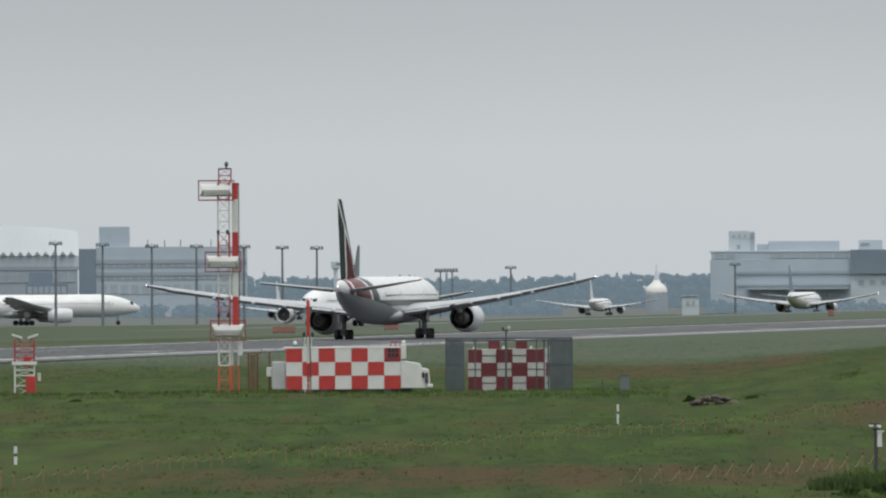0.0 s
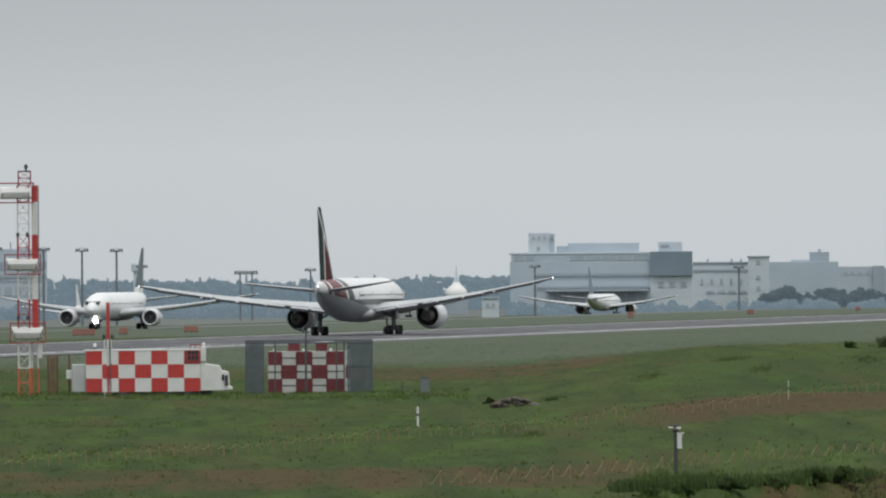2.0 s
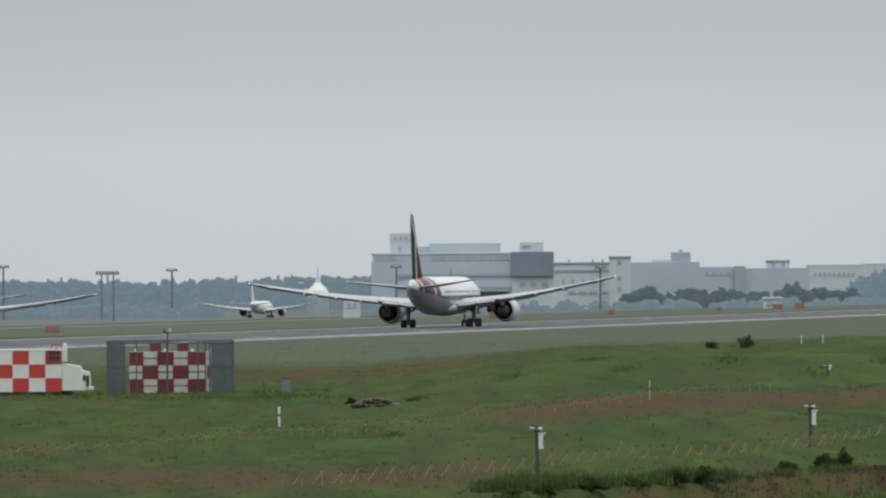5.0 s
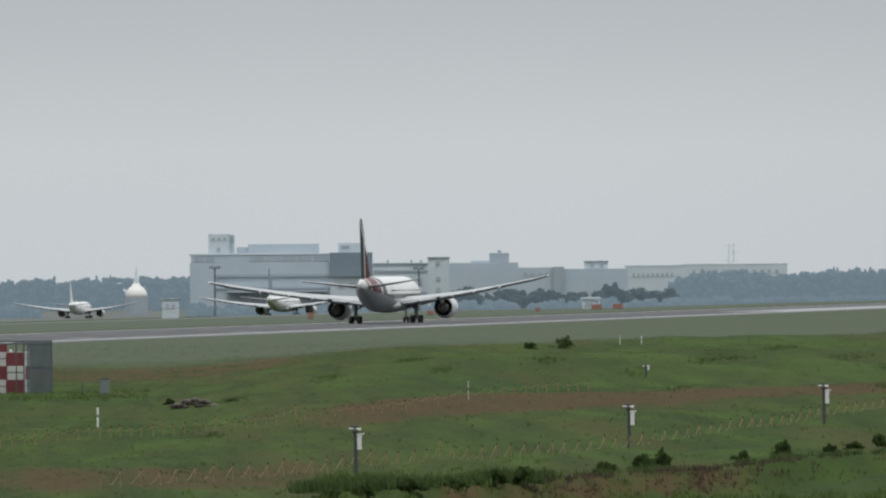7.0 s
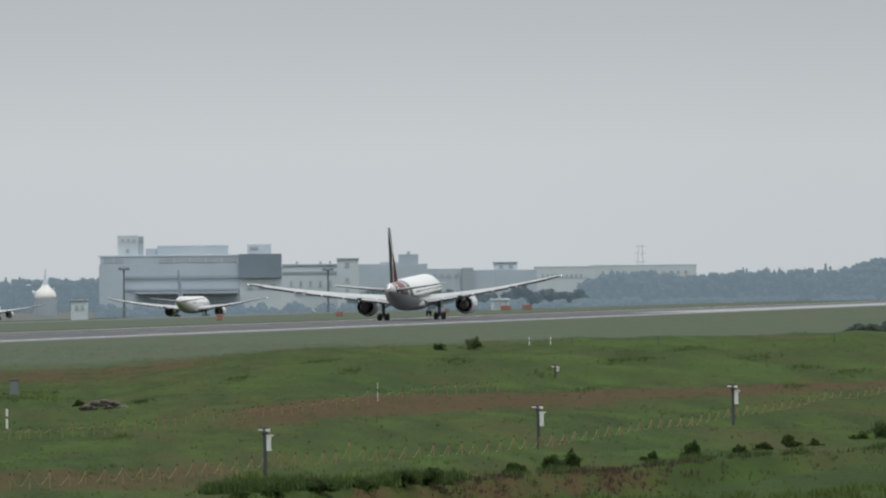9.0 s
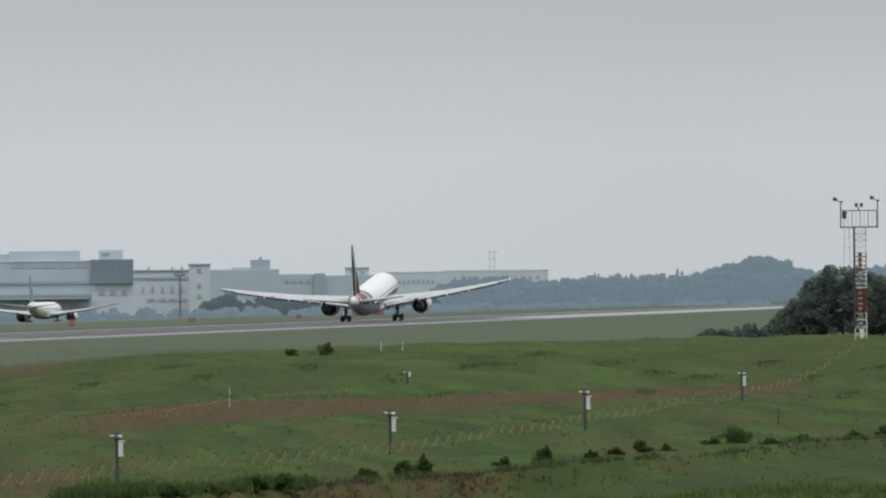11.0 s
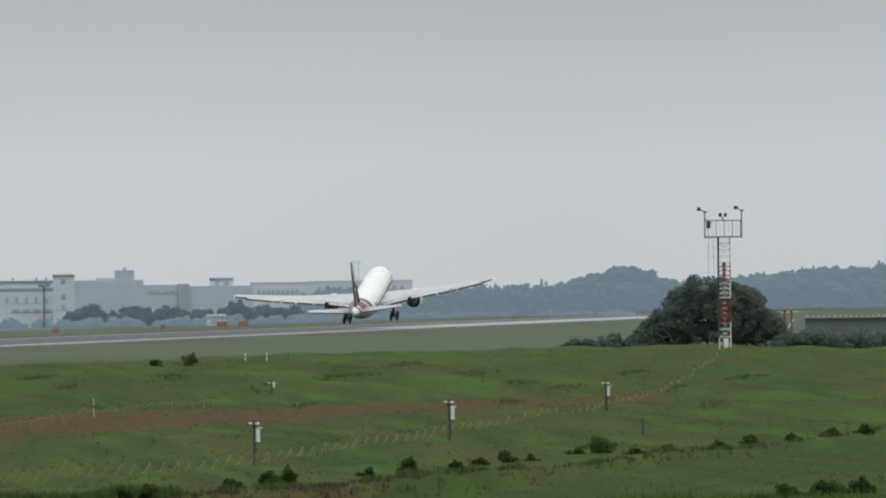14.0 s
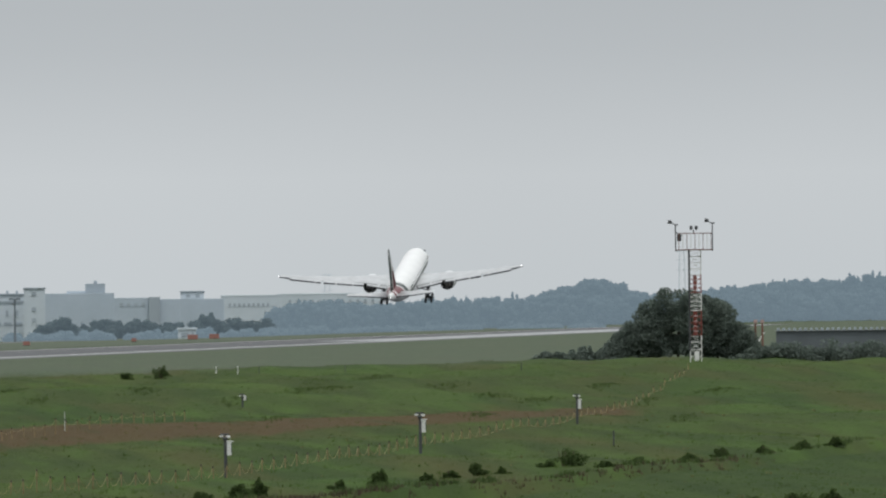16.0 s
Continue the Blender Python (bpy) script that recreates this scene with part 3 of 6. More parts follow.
    part("tail_lamp", lathe([(0.06, 0.02), (0, 0.06), (-0.06, 0.02)], sides=8, at=(0, -31.7, 7.05)), NAV, ob)
    if gear_down:
        g = part("nose_gear", bar((0, 25.9, 0.5), (0, 25.6, 3.4), 0.15, 10), SMOOTH_GEAR, ob)
        for dx in (-0.34, 0.34):
            rings = [[Vector((dx + a, 25.9 + r * math.cos(2 * math.pi * i / 18), 0.54 + r * math.sin(2 * math.pi * i / 18))) for i in range(18)]
                     for a, r in ((-0.18, 0.25), (-0.18, 0.44), (-0.1, 0.54), (0.1, 0.54), (0.18, 0.44), (0.18, 0.25))]
            part("wheel", loft(rings), RUBBER, g)
        if lamp:
            part("taxi_lamp", lathe([(0.1, 0.5), (0.25, 0.5)], sides=16, at=(0.0, 25.9, 1.9)), LANDING, g, "bright lit taxi lamp")
    return ob, wings, gears


jet, jet_wings, jet_gears = airliner("departing_airliner", Matrix(), HULL, FIN,
                          "white twin-engine airliner with green and red tail bands, taking off", tip=7.7)
taxi_jet, _, _ = airliner("taxiing_airliner", Matrix(), PLAIN_HULL, TEAL_FIN, "white twin-engine airliner with a grey-green fin, taxiing with lamp lit", lamp=True)
for lab, fin, step, d, turn, size in (("white airliner with a haze-paled blue fin parked on the apron", BLUE_FIN, 1418, 3450, 11.5, 0.84),
                                      ("small white airliner parked on the far apron", WHITE_FIN, 1058, 3450, 9.0, 0.64),
                                      ("small white airliner parked beside the terminal pier", WHITE_FIN, 508, 3250, 10.0, 0.62),
                                      ("white airliner standing side-on near the terminal", WHITE_FIN, 40, 2950, 80.0, 1.0)):
    o, _, _ = airliner("parked_airliner", pose(0, 0, 0), PLAIN_HULL, fin, lab)
    p = grounded(step, d, 0.03)
    o.matrix_basis = pose(p.x, p.y, p.z, 0, 0, -turn) @ Matrix.Diagonal((size, size, size, 1))


# ---- sight helpers for placing ----
def level(mark, d):
    """Height of a sight line at the distance d; the horizon is at 491.35."""
    return EYE_Z + (491.35 - mark) * ARC * d


def reach(step, mark):
    """Distance at which a sight line first meets the ground."""
    d = 330.0
    while d < 4800:
        p = spot(step, d)
        if ground_z(p.x, p.y) >= level(mark, d):
            return d
        d += 1.0
    return d


def face(step, d, up=0.0, turn=0.0):
    """A pose on the ground that looks back along the bearing (x to the right, y away)."""
    p = grounded(step, d, up)
    return pose(p.x, p.y, p.z, 0, 0, -math.degrees((step - 784) * ARC) + turn)


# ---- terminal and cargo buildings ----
# wall and glass colours include the pale blue of distance haze
PALE_WALL = material("hazed_pale_wall_panels", (0.42, 0.482, 0.542), 0.7, vary=0.06, scale=0.08, second=(0.385, 0.45, 0.51))
WHITE_WALL = material("hazed_white_wall_panels", (0.53, 0.585, 0.63), 0.7, vary=0.06, scale=0.08, second=(0.48, 0.54, 0.585))
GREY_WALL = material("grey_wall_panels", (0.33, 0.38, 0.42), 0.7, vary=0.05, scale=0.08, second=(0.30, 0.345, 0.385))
BLUE_WALL = material("hazed_blue_cladding", (0.19, 0.24, 0.29), 0.6, vary=0.08, scale=0.1, second=(0.17, 0.22, 0.27))
HAZED_GLASS = material("hazed_window_glass", (0.335, 0.385, 0.43), 0.4, vary=0.1, scale=0.2)


class Block:
    """A building whose parts are given by bearing steps and sight marks at its front."""

    def __init__(self, name, label, s0, s1, d, turn=0.0):
        self.mid, self.d = (s0 + s1) / 2, d
        p = grounded(self.mid, d)
        self.base = p.z
        self.ob = root(name, face(self.mid, d, 0.0, turn), label, "building")

    def x(self, step):
        return (step - self.mid) * ARC * self.d

    def z(self, mark):
        return level(mark, self.d) - self.base

    def solid(self, part_name, s0, s1, top, mat, depth=18.0, low=None, front=0.0, bevel=0.06, label=""):
        z0 = -0.3 if low is None else self.z(low)
        return part(part_name, cube(self.x(s0), front, z0, self.x(s1), front + depth, self.z(top), bevel=bevel), mat, self.ob, label)

    def windows(self, s0, s1, count, top, low, wide=0.6, front=0.0, mat=None, parent=None):
        gap = (s1 - s0) / count
        for i in range(count):
            c = s0 + gap * (i + 0.5)
            w = part("window", cube(self.x(c - gap * wide / 2), front - 0.12, self.z(low), self.x(c + gap * wide / 2), front + 0.2, self.z(top)), mat or HAZED_GLASS, parent or self.ob)
            part("window_sill", cube(self.x(c - gap * wide / 2) - 0.1, front - 0.3, self.z(low) - 0.15, self.x(c + gap * wide / 2) + 0.1, front + 0.05, self.z(low)), GREY_WALL, w)

    def line(self, s0, s1, mark, thick, mat, front=0.0, out=0.35):
        part("ledge", cube(self.x(s0), front - out, self.z(mark) - thick / 2, self.x(s1), front + 0.05, self.z(mark) + thick / 2), mat, self.ob)


def build_far_side():
    # the big cargo building
    b = Block("cargo_building", "large pale grey cargo building with dark clad corner block", 1255, 1580, 3900)
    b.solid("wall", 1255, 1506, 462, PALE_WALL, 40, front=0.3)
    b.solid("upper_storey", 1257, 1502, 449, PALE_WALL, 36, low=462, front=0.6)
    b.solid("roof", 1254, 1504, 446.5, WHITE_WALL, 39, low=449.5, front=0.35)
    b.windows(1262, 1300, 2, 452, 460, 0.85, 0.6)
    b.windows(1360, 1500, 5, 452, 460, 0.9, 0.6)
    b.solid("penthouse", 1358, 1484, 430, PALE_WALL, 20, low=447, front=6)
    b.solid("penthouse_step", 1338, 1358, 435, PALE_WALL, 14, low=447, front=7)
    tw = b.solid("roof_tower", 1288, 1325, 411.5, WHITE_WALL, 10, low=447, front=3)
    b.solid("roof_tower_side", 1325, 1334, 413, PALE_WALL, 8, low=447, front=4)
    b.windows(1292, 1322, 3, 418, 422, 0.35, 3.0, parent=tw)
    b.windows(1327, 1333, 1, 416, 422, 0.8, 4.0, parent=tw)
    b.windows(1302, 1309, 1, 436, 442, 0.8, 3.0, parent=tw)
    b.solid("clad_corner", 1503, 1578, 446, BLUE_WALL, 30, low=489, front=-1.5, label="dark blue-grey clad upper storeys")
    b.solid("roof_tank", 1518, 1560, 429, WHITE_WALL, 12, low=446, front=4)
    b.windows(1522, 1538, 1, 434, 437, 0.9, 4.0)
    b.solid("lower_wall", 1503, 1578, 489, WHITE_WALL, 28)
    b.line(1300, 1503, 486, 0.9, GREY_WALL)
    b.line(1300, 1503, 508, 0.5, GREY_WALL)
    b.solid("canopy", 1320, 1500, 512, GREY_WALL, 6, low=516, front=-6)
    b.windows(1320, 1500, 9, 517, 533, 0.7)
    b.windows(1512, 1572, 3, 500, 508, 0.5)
    # offices behind it
    b = Block("office_building", "white low office building with small square windows", 1580, 1676, 4000)
    b.solid("wall", 1570, 1676, 468, WHITE_WALL, 25)
    b.solid("roof", 1579, 1677, 465, GREY_WALL, 26, low=468, front=-0.5)
    b.line(1580, 1676, 480, 0.8, GREY_WALL)
    b.windows(1586, 1672, 5, 495, 504, 0.25)
    b.windows(1600, 1676, 4, 516, 520, 0.7)
    for s in (1603, 1645, 1662):
        b.solid("roof_vent", s, s + 4, 460, GREY_WALL, 2, low=466, front=8)
    b = Block("stair_tower_building", "pale square stair tower of concrete", 1676, 1714, 3980)
    b.solid("wall", 1676, 1714, 457, WHITE_WALL, 12)
    b.solid("roof", 1675, 1715, 455, GREY_WALL, 13, low=457.5, front=-0.5)
    for z in (466, 493, 512):
        b.windows(1690, 1698, 1, z - 3, z + 3, 0.9)
    b = Block("hangar_offices", "stepped pale grey office blocks with a roof plant room", 1714, 1836, 4150)
    b.solid("wall", 1714, 1836, 466, PALE_WALL, 30)
    b.solid("plant_room", 1785, 1820, 449, GREY_WALL, 12, low=466, front=4)
    b.solid("plant_step", 1752, 1786, 462, PALE_WALL, 14, low=467, front=3)
    b.solid("stack", 1800, 1806, 444, GREY_WALL, 3, low=450, front=8)
    b = Block("grey_annex", "grey annex with darker end bay", 1836, 1952, 4100)
    b.solid("wall", 1836, 1915, 475, PALE_WALL, 25)
    b.solid("end_bay", 1897, 1917, 474, GREY_WALL, 24, front=-1.5)
    b.solid("link_wall", 1915, 1952, 478, PALE_WALL, 22)
    b.windows(1842, 1894, 4, 484, 489, 0.5)
    b = Block("roof_tower_block", "pale block with a raised flat-roofed top floor", 1950, 2030, 4200)
    b.solid("wall", 1950, 2030, 478, PALE_WALL, 25)
    b.solid("top_floor", 1953, 1995, 466, WHITE_WALL, 14, low=478, front=2)
    b.solid("roof", 1952, 1996, 464, GREY_WALL, 15, low=466, front=1.5)
    b.windows(1958, 1992, 2, 470, 475, 0.4, 2)
    b = Block("long_warehouse", "long white warehouse with a row of small windows", 2025, 2130, 4300)
    b.solid("wall", 2025, 2130, 475, WHITE_WALL, 30)
    b.solid("roof", 2024, 2131, 472.5, WHITE_WALL, 31, low=475, front=-0.1)
    b.windows(2036, 2112, 9, 487, 492, 0.45)
    b = Block("far_warehouse", "pale far warehouse behind the trees", 2125, 2312, 4650)
    b.solid("wall", 2125, 2312, 473, WHITE_WALL, 30)
    b.solid("roof", 2124, 2313, 471, WHITE_WALL, 31, low=473, front=-0.1)
    b.windows(2140, 2300, 12, 482, 487, 0.35)
    b = Block("guard_house", "small white guard house with a dark window", 1948, 1980, 3500)
    b.solid("wall", 1948, 1980, 532, WHITE_WALL, 5)
    b.solid("roof", 1946, 1982, 529, WHITE_WALL, 6, low=532.5, front=-0.5)
    b.windows(1953, 1968, 1, 537, 543, 0.9)
    b.windows(1971, 1978, 1, 536, 548, 0.7)
    b = Block("service_shed", "small beige service shed on the apron", 1205, 1235, 3200)
    b.solid("wall", 1205, 1235, 527, WHITE_WALL, 5)
    b.solid("roof", 1204, 1236, 525, GREY_WALL, 6, low=527, front=-0.4)
    b.windows(1210, 1230, 2, 535, 541, 0.5)
    # the terminal
    b = Block("terminal_hall", "white terminal hall with a vaulted roof and sawtooth eaves", -180, 138, 3700)
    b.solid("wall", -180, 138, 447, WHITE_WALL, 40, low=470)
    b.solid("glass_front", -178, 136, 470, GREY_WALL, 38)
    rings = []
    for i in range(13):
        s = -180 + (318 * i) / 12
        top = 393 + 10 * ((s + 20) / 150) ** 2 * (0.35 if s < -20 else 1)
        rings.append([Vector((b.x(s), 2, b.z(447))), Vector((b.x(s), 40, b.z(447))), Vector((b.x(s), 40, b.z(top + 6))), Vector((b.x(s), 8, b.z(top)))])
    # roof white is toned down to match the haze
    part("vaulted_roof", loft(rings), material("hazed_white_roof_sheet", (0.50, 0.53, 0.55), 0.5, vary=0.04, scale=0.05), b.ob)
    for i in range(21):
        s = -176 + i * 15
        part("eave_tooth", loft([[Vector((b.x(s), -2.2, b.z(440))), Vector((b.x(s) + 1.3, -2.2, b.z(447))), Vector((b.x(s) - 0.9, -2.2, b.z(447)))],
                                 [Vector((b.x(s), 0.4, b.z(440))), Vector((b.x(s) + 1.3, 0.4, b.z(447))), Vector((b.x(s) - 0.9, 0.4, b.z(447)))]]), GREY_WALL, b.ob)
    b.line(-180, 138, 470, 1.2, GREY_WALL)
    b.windows(-170, 130, 20, 474, 494, 0.85, mat=HAZED_GLASS)
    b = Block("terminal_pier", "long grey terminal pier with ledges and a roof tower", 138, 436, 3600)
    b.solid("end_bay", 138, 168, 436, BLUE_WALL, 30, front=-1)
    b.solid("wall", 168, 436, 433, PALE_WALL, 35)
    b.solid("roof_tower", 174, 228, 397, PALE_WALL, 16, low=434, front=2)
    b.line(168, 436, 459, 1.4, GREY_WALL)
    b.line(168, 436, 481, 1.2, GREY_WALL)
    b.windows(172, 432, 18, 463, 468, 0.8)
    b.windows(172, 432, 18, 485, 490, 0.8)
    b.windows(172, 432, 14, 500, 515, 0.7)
    for s in (260, 290, 318, 372, 400):
        part("roof_pole", bar((b.x(s), 4, b.z(433)), (b.x(s), 4, b.z(421)), 0.14, 6), GREY_STEEL, b.ob)
    b = Block("gate_lounge", "dark glazed gate lounge on stilts beside the apron", 44, 118, 3300)
    b.solid("wall", 44, 118, 497, BLUE_WALL, 14, low=522)
    b.solid("upper_deck", 50, 92, 476, BLUE_WALL, 10, low=497, front=2)
    b.windows(46, 116, 7, 502, 514, 0.8)
    for s in (50, 80, 112):
        part("stilt", bar((b.x(s), 2, -0.3), (b.x(s), 2, b.z(522)), 0.5, 8), GREY_STEEL, b.ob)
    # the domed tower
    d = 3700
    ob = root("domed_tower", face(1160, d), "white bell-shaped dome tower with a tapering spire", "tower")
    w = lambda px: px * ARC * d
    z = lambda mark: level(mark, d) + APRON_DROP
    part("base", lathe([(-0.3, w(20)), (z(533), w(20)), (z(523), w(20))], axis_y=False, sides=20), GREY_WALL, ob)
    part("dome", lathe([(z(523), w(19)), (z(517), w(19.5)), (z(511), w(17.5)), (z(506), w(13)), (z(502), w(8)), (z(498), w(6))], axis_y=False, sides=24),
         material("white_dome_shell", (0.72, 0.71, 0.68), 0.5, vary=0.05, scale=0.2), ob, smooth=True)
    part("spire", lathe([(z(498), w(6)), (z(491), w(4)), (z(486), w(2.4)), (z(476), w(1.0)), (z(469), w(0.6))], axis_y=False, sides=12), WHITE_WALL, ob)
    # lattice towers far behind
    for s, d, m0, m1 in ((2213, 4700, 436, 505), (2841, 4600, 415, 505)):
        ob = root("power_pylon", face(s, d), "pale steel lattice power pylon far behind the trees", "pylon", "far pylons")
        h, hw = level(m0, d) + APRON_DROP, 1.15
        for sx in (-1, 1):
            for sy in (-1, 1):
                part("leg", bar((sx * hw * 1.5, sy * hw * 1.5, -0.3), (sx * hw * 0.8, sy * hw * 0.8, h), 0.16, 5), WHITE_WALL, ob)
        k = 8
        for i in range(k):
            z0, z1 = h * i / k, h * (i + 1) / k
            part("brace", bar((-hw, -hw, z0), (hw, -hw, z1), 0.06, 5), WHITE_WALL, ob)
        for zz in (0.72, 0.86, 0.98):
            part("cross_arm", bar((-2.6, 0, h * zz), (2.6, 0, h * zz), 0.09, 5), WHITE_WALL, ob)


LAMP_STEEL = material("dull_lamp_steel", (0.15, 0.175, 0.195), 0.6, 0.2, vary=0.1, scale=0.5)


def flood_mast(step, d, top, heads=6):
    p = grounded(step, d)
    h = level(top, d) - p.z
    ob = root("apron_light_mast", face(step, d), "tall grey apron floodlight mast with a crown of lamps", "light mast", "apron light masts")
    part("pole", bar((0, 0, -0.3), (0, 0, h - 0.6), 0.42, 10, 0.26), LAMP_STEEL, ob)
    part("ring", lathe([(h - 0.75, 1.2), (h - 0.5, 1.35), (h - 0.35, 1.2)], axis_y=False, sides=16), LAMP_STEEL, ob)
    for i in range(heads):
        a = 2 * math.pi * i / heads
        c = Vector((1.35 * math.cos(a), 1.35 * math.sin(a), h - 0.2))
        part("floodlight", loft([[c + Vector((0.42 * math.cos(t), 0.42 * math.sin(t), 0.35)) for t in (0.8, 2.4, 3.9, 5.5)],
                                 [c + Vector((0.3 * math.cos(t) + 0.3 * math.cos(a), 0.3 * math.sin(t) + 0.3 * math.sin(a), -0.55)) for t in (0.8, 2.4, 3.9, 5.5)]]), LAMP_STEEL, ob)
    part("finial", bar((0, 0, h - 0.6), (0, 0, h + 0.5), 0.09, 6), LAMP_STEEL, ob)
    return ob


build_far_side()
for s, d, top in ((97, 2900, 424), (180, 2900, 427), (267, 2950, 430), (346, 2950, 431), (430, 2950, 432), (498, 3000, 434), (559, 3000, 435), (604, 3400, 464),
                  (902, 3500, 472), (1299, 3500, 469), (1660, 3500, 473)):
    flood_mast(s, d, top)
ob = root("apron_light_gantry", face(788, 3300), "twin-post grey floodlight gantry with a wide top frame", "light gantry")
h = level(479, 3300) + APRON_DROP
for x in (-1.8, 1.8):
    part("post", bar((x, 0, -0.3), (x, 0, h), 0.3, 8, 0.22), LAMP_STEEL, ob)
    for i in range(4):
        part("floodlight", cube(x - 1.7 + i * 0.9, -0.4, h - 0.1, x - 1.0 + i * 0.9, 0.4, h + 0.75, bevel=0.08), LAMP_STEEL, ob)
part("top_frame", cube(-3.7, -0.3, h - 0.35, 3.7, 0.3, h - 0.1, bevel=0.03), LAMP_STEEL, ob)
ob = root("radar_tower", face(592, 3600), "slim white radar tower with a wider cab on top", "tower")
h = level(459, 3600) + APRON_DROP
part("shaft", bar((0, 0, -0.3), (0, 0, h - 3), 0.75, 12, 0.6), WHITE_WALL, ob)
part("cab", lathe([(h - 3.2, 0.7), (h - 2.6, 1.3), (h - 0.6, 1.45), (h, 1.2)], axis_y=False, sides=14), WHITE_WALL, ob)


# ---- vegetation ----
def foliage(name, color, second, island=0.3):
    m = material(name, color, 0.85, vary=0.2, scale=0.35, second=second, fine=5, island=island)
    b = m.node_tree.nodes["Principled BSDF"]
    b.inputs["Specular IOR Level"].default_value = 0.15
    # leaves let part of the light through
    n, l = m.node_tree.nodes, m.node_tree.links
    through_leaf = n.new("ShaderNodeBsdfTranslucent")
    l.new(b.inputs["Base Color"].links[0].from_socket, through_leaf.inputs[0])
    both = n.new("ShaderNodeMixShader")
    both.inputs[0].default_value = 0.4
    l.new(b.outputs[0], both.inputs[1])
    l.new(through_leaf.outputs[0], both.inputs[2])
    l.new(both.outputs[0], n["Material Output"].inputs[0])
    return m


# thicket leaves are lightened, with haze put into their green
BUSH_LEAF = foliage("hazed_bush_leaves", (0.140, 0.172, 0.145), (0.122, 0.152, 0.130), 0.06)
SHRUB_LEAF = foliage("shrub_leaves", (0.074, 0.110, 0.036), (0.056, 0.086, 0.030))
HAZE_LEAF = foliage("haze_glow_leaves", (0.050, 0.066, 0.066), (0.042, 0.056, 0.060), 0.05)
haze_leaf = HAZE_LEAF.node_tree.nodes["Principled BSDF"]   # distance haze over the woods is put in as a leaf glow
haze_leaf.inputs["Emission Color"].default_value = (0.120, 0.162, 0.194, 1)
haze_leaf.inputs["Emission Strength"].default_value = 1.85
# haze before the apron trees, put in as a weaker glow of the leaves
STAND_LEAF = foliage("haze_glow_tree_leaves", (0.060, 0.080, 0.076), (0.050, 0.068, 0.066), 0.05)
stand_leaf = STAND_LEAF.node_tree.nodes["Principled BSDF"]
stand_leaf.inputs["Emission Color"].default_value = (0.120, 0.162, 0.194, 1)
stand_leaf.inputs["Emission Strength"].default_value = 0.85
BARK = material("bark", (0.06, 0.045, 0.03), 0.9, vary=0.25, scale=2.0, bump=0.4)
GRASS_BLADE = foliage("grass_blades", (0.088, 0.128, 0.034), (0.068, 0.104, 0.028))
DRY_BLADE = foliage("dry_grass_blades", (0.15, 0.135, 0.062), (0.125, 0.118, 0.052))


def leaf_mesh(name, lumps, count, size, mat, seed, tall=1.0):
    """Leaf quads through the shells of many lumps: (centre, radii)."""
    rng = np.random.default_rng(seed)
    c = np.array([l[0] for l in lumps], float)
    r = np.array([l[1] for l in lumps], float)
    vol = r[:, 0] * r[:, 2]
    pick = rng.choice(len(lumps), count, p=vol / vol.sum())
    v = rng.normal(size=(count, 3))
    v /= np.linalg.norm(v, axis=1)[:, None]
    v *= (0.62 + 0.42 * rng.random(count) ** 0.6)[:, None]
    mid = c[pick] + v * r[pick]
    a = rng.normal(size=(count, 3))
    a[:, 2] *= tall
    a /= np.linalg.norm(a, axis=1)[:, None]
    b = np.cross(a, rng.normal(size=(count, 3)))
    b /= np.linalg.norm(b, axis=1)[:, None]
    s = size * (0.6 + 0.8 * rng.random(count))[:, None]
    a, b = a * s, b * s * 0.62
    verts = np.stack([mid - a, mid - b * 0.9, mid + a, mid + b], 1).reshape(-1, 3)
    faces = np.arange(count * 4).reshape(-1, 4)
    me = bpy.data.meshes.new(name)
    me.from_pydata(verts.tolist(), [], faces.tolist())
    me.materials.append(mat)
    return me


def shrub_lumps(w, h, rng, n=9, tuft=0.5):
    out = []
    for _ in range(n * 3):
        x, y = max(-0.75, min(0.75, rng.gauss(0, 0.33))) * w, rng.uniform(-0.4, 0.4) * w
        k = (1 - min(1.0, abs(x) / (0.8 * w)) ** 1.5 * 0.85) * rng.uniform(0.55, 1.1)
        z = h * k * rng.uniform(0.1, 0.8)
        out.append(((x, y, z), (w * rng.uniform(0.09, 0.19), w * rng.uniform(0.09, 0.19), h * k * rng.uniform(0.16, 0.30))))
    return out


def shrub(step, mark, w, h, seed, label, leaf=0.09, count=900, mat=None, name="bush"):
    rng = random.Random(seed)
    d = reach(step, mark)
    p = grounded(step, d)
    ob = root(name, pose(p.x, p.y, p.z - 0.03), label, "bush", "bushes on the field")
    crown = new("crown", leaf_mesh("crown", shrub_lumps(w, h, rng), count, leaf, mat or SHRUB_LEAF, seed, 1.4))
    crown.parent = ob
    for _ in range(4):
        x = rng.uniform(-0.25, 0.25) * w
        part("stem", bar((x * 0.4, 0, -0.05), (x, rng.uniform(-0.2, 0.2) * w, h * 0.7), 0.03, 5, 0.012), BARK, ob)
    return ob


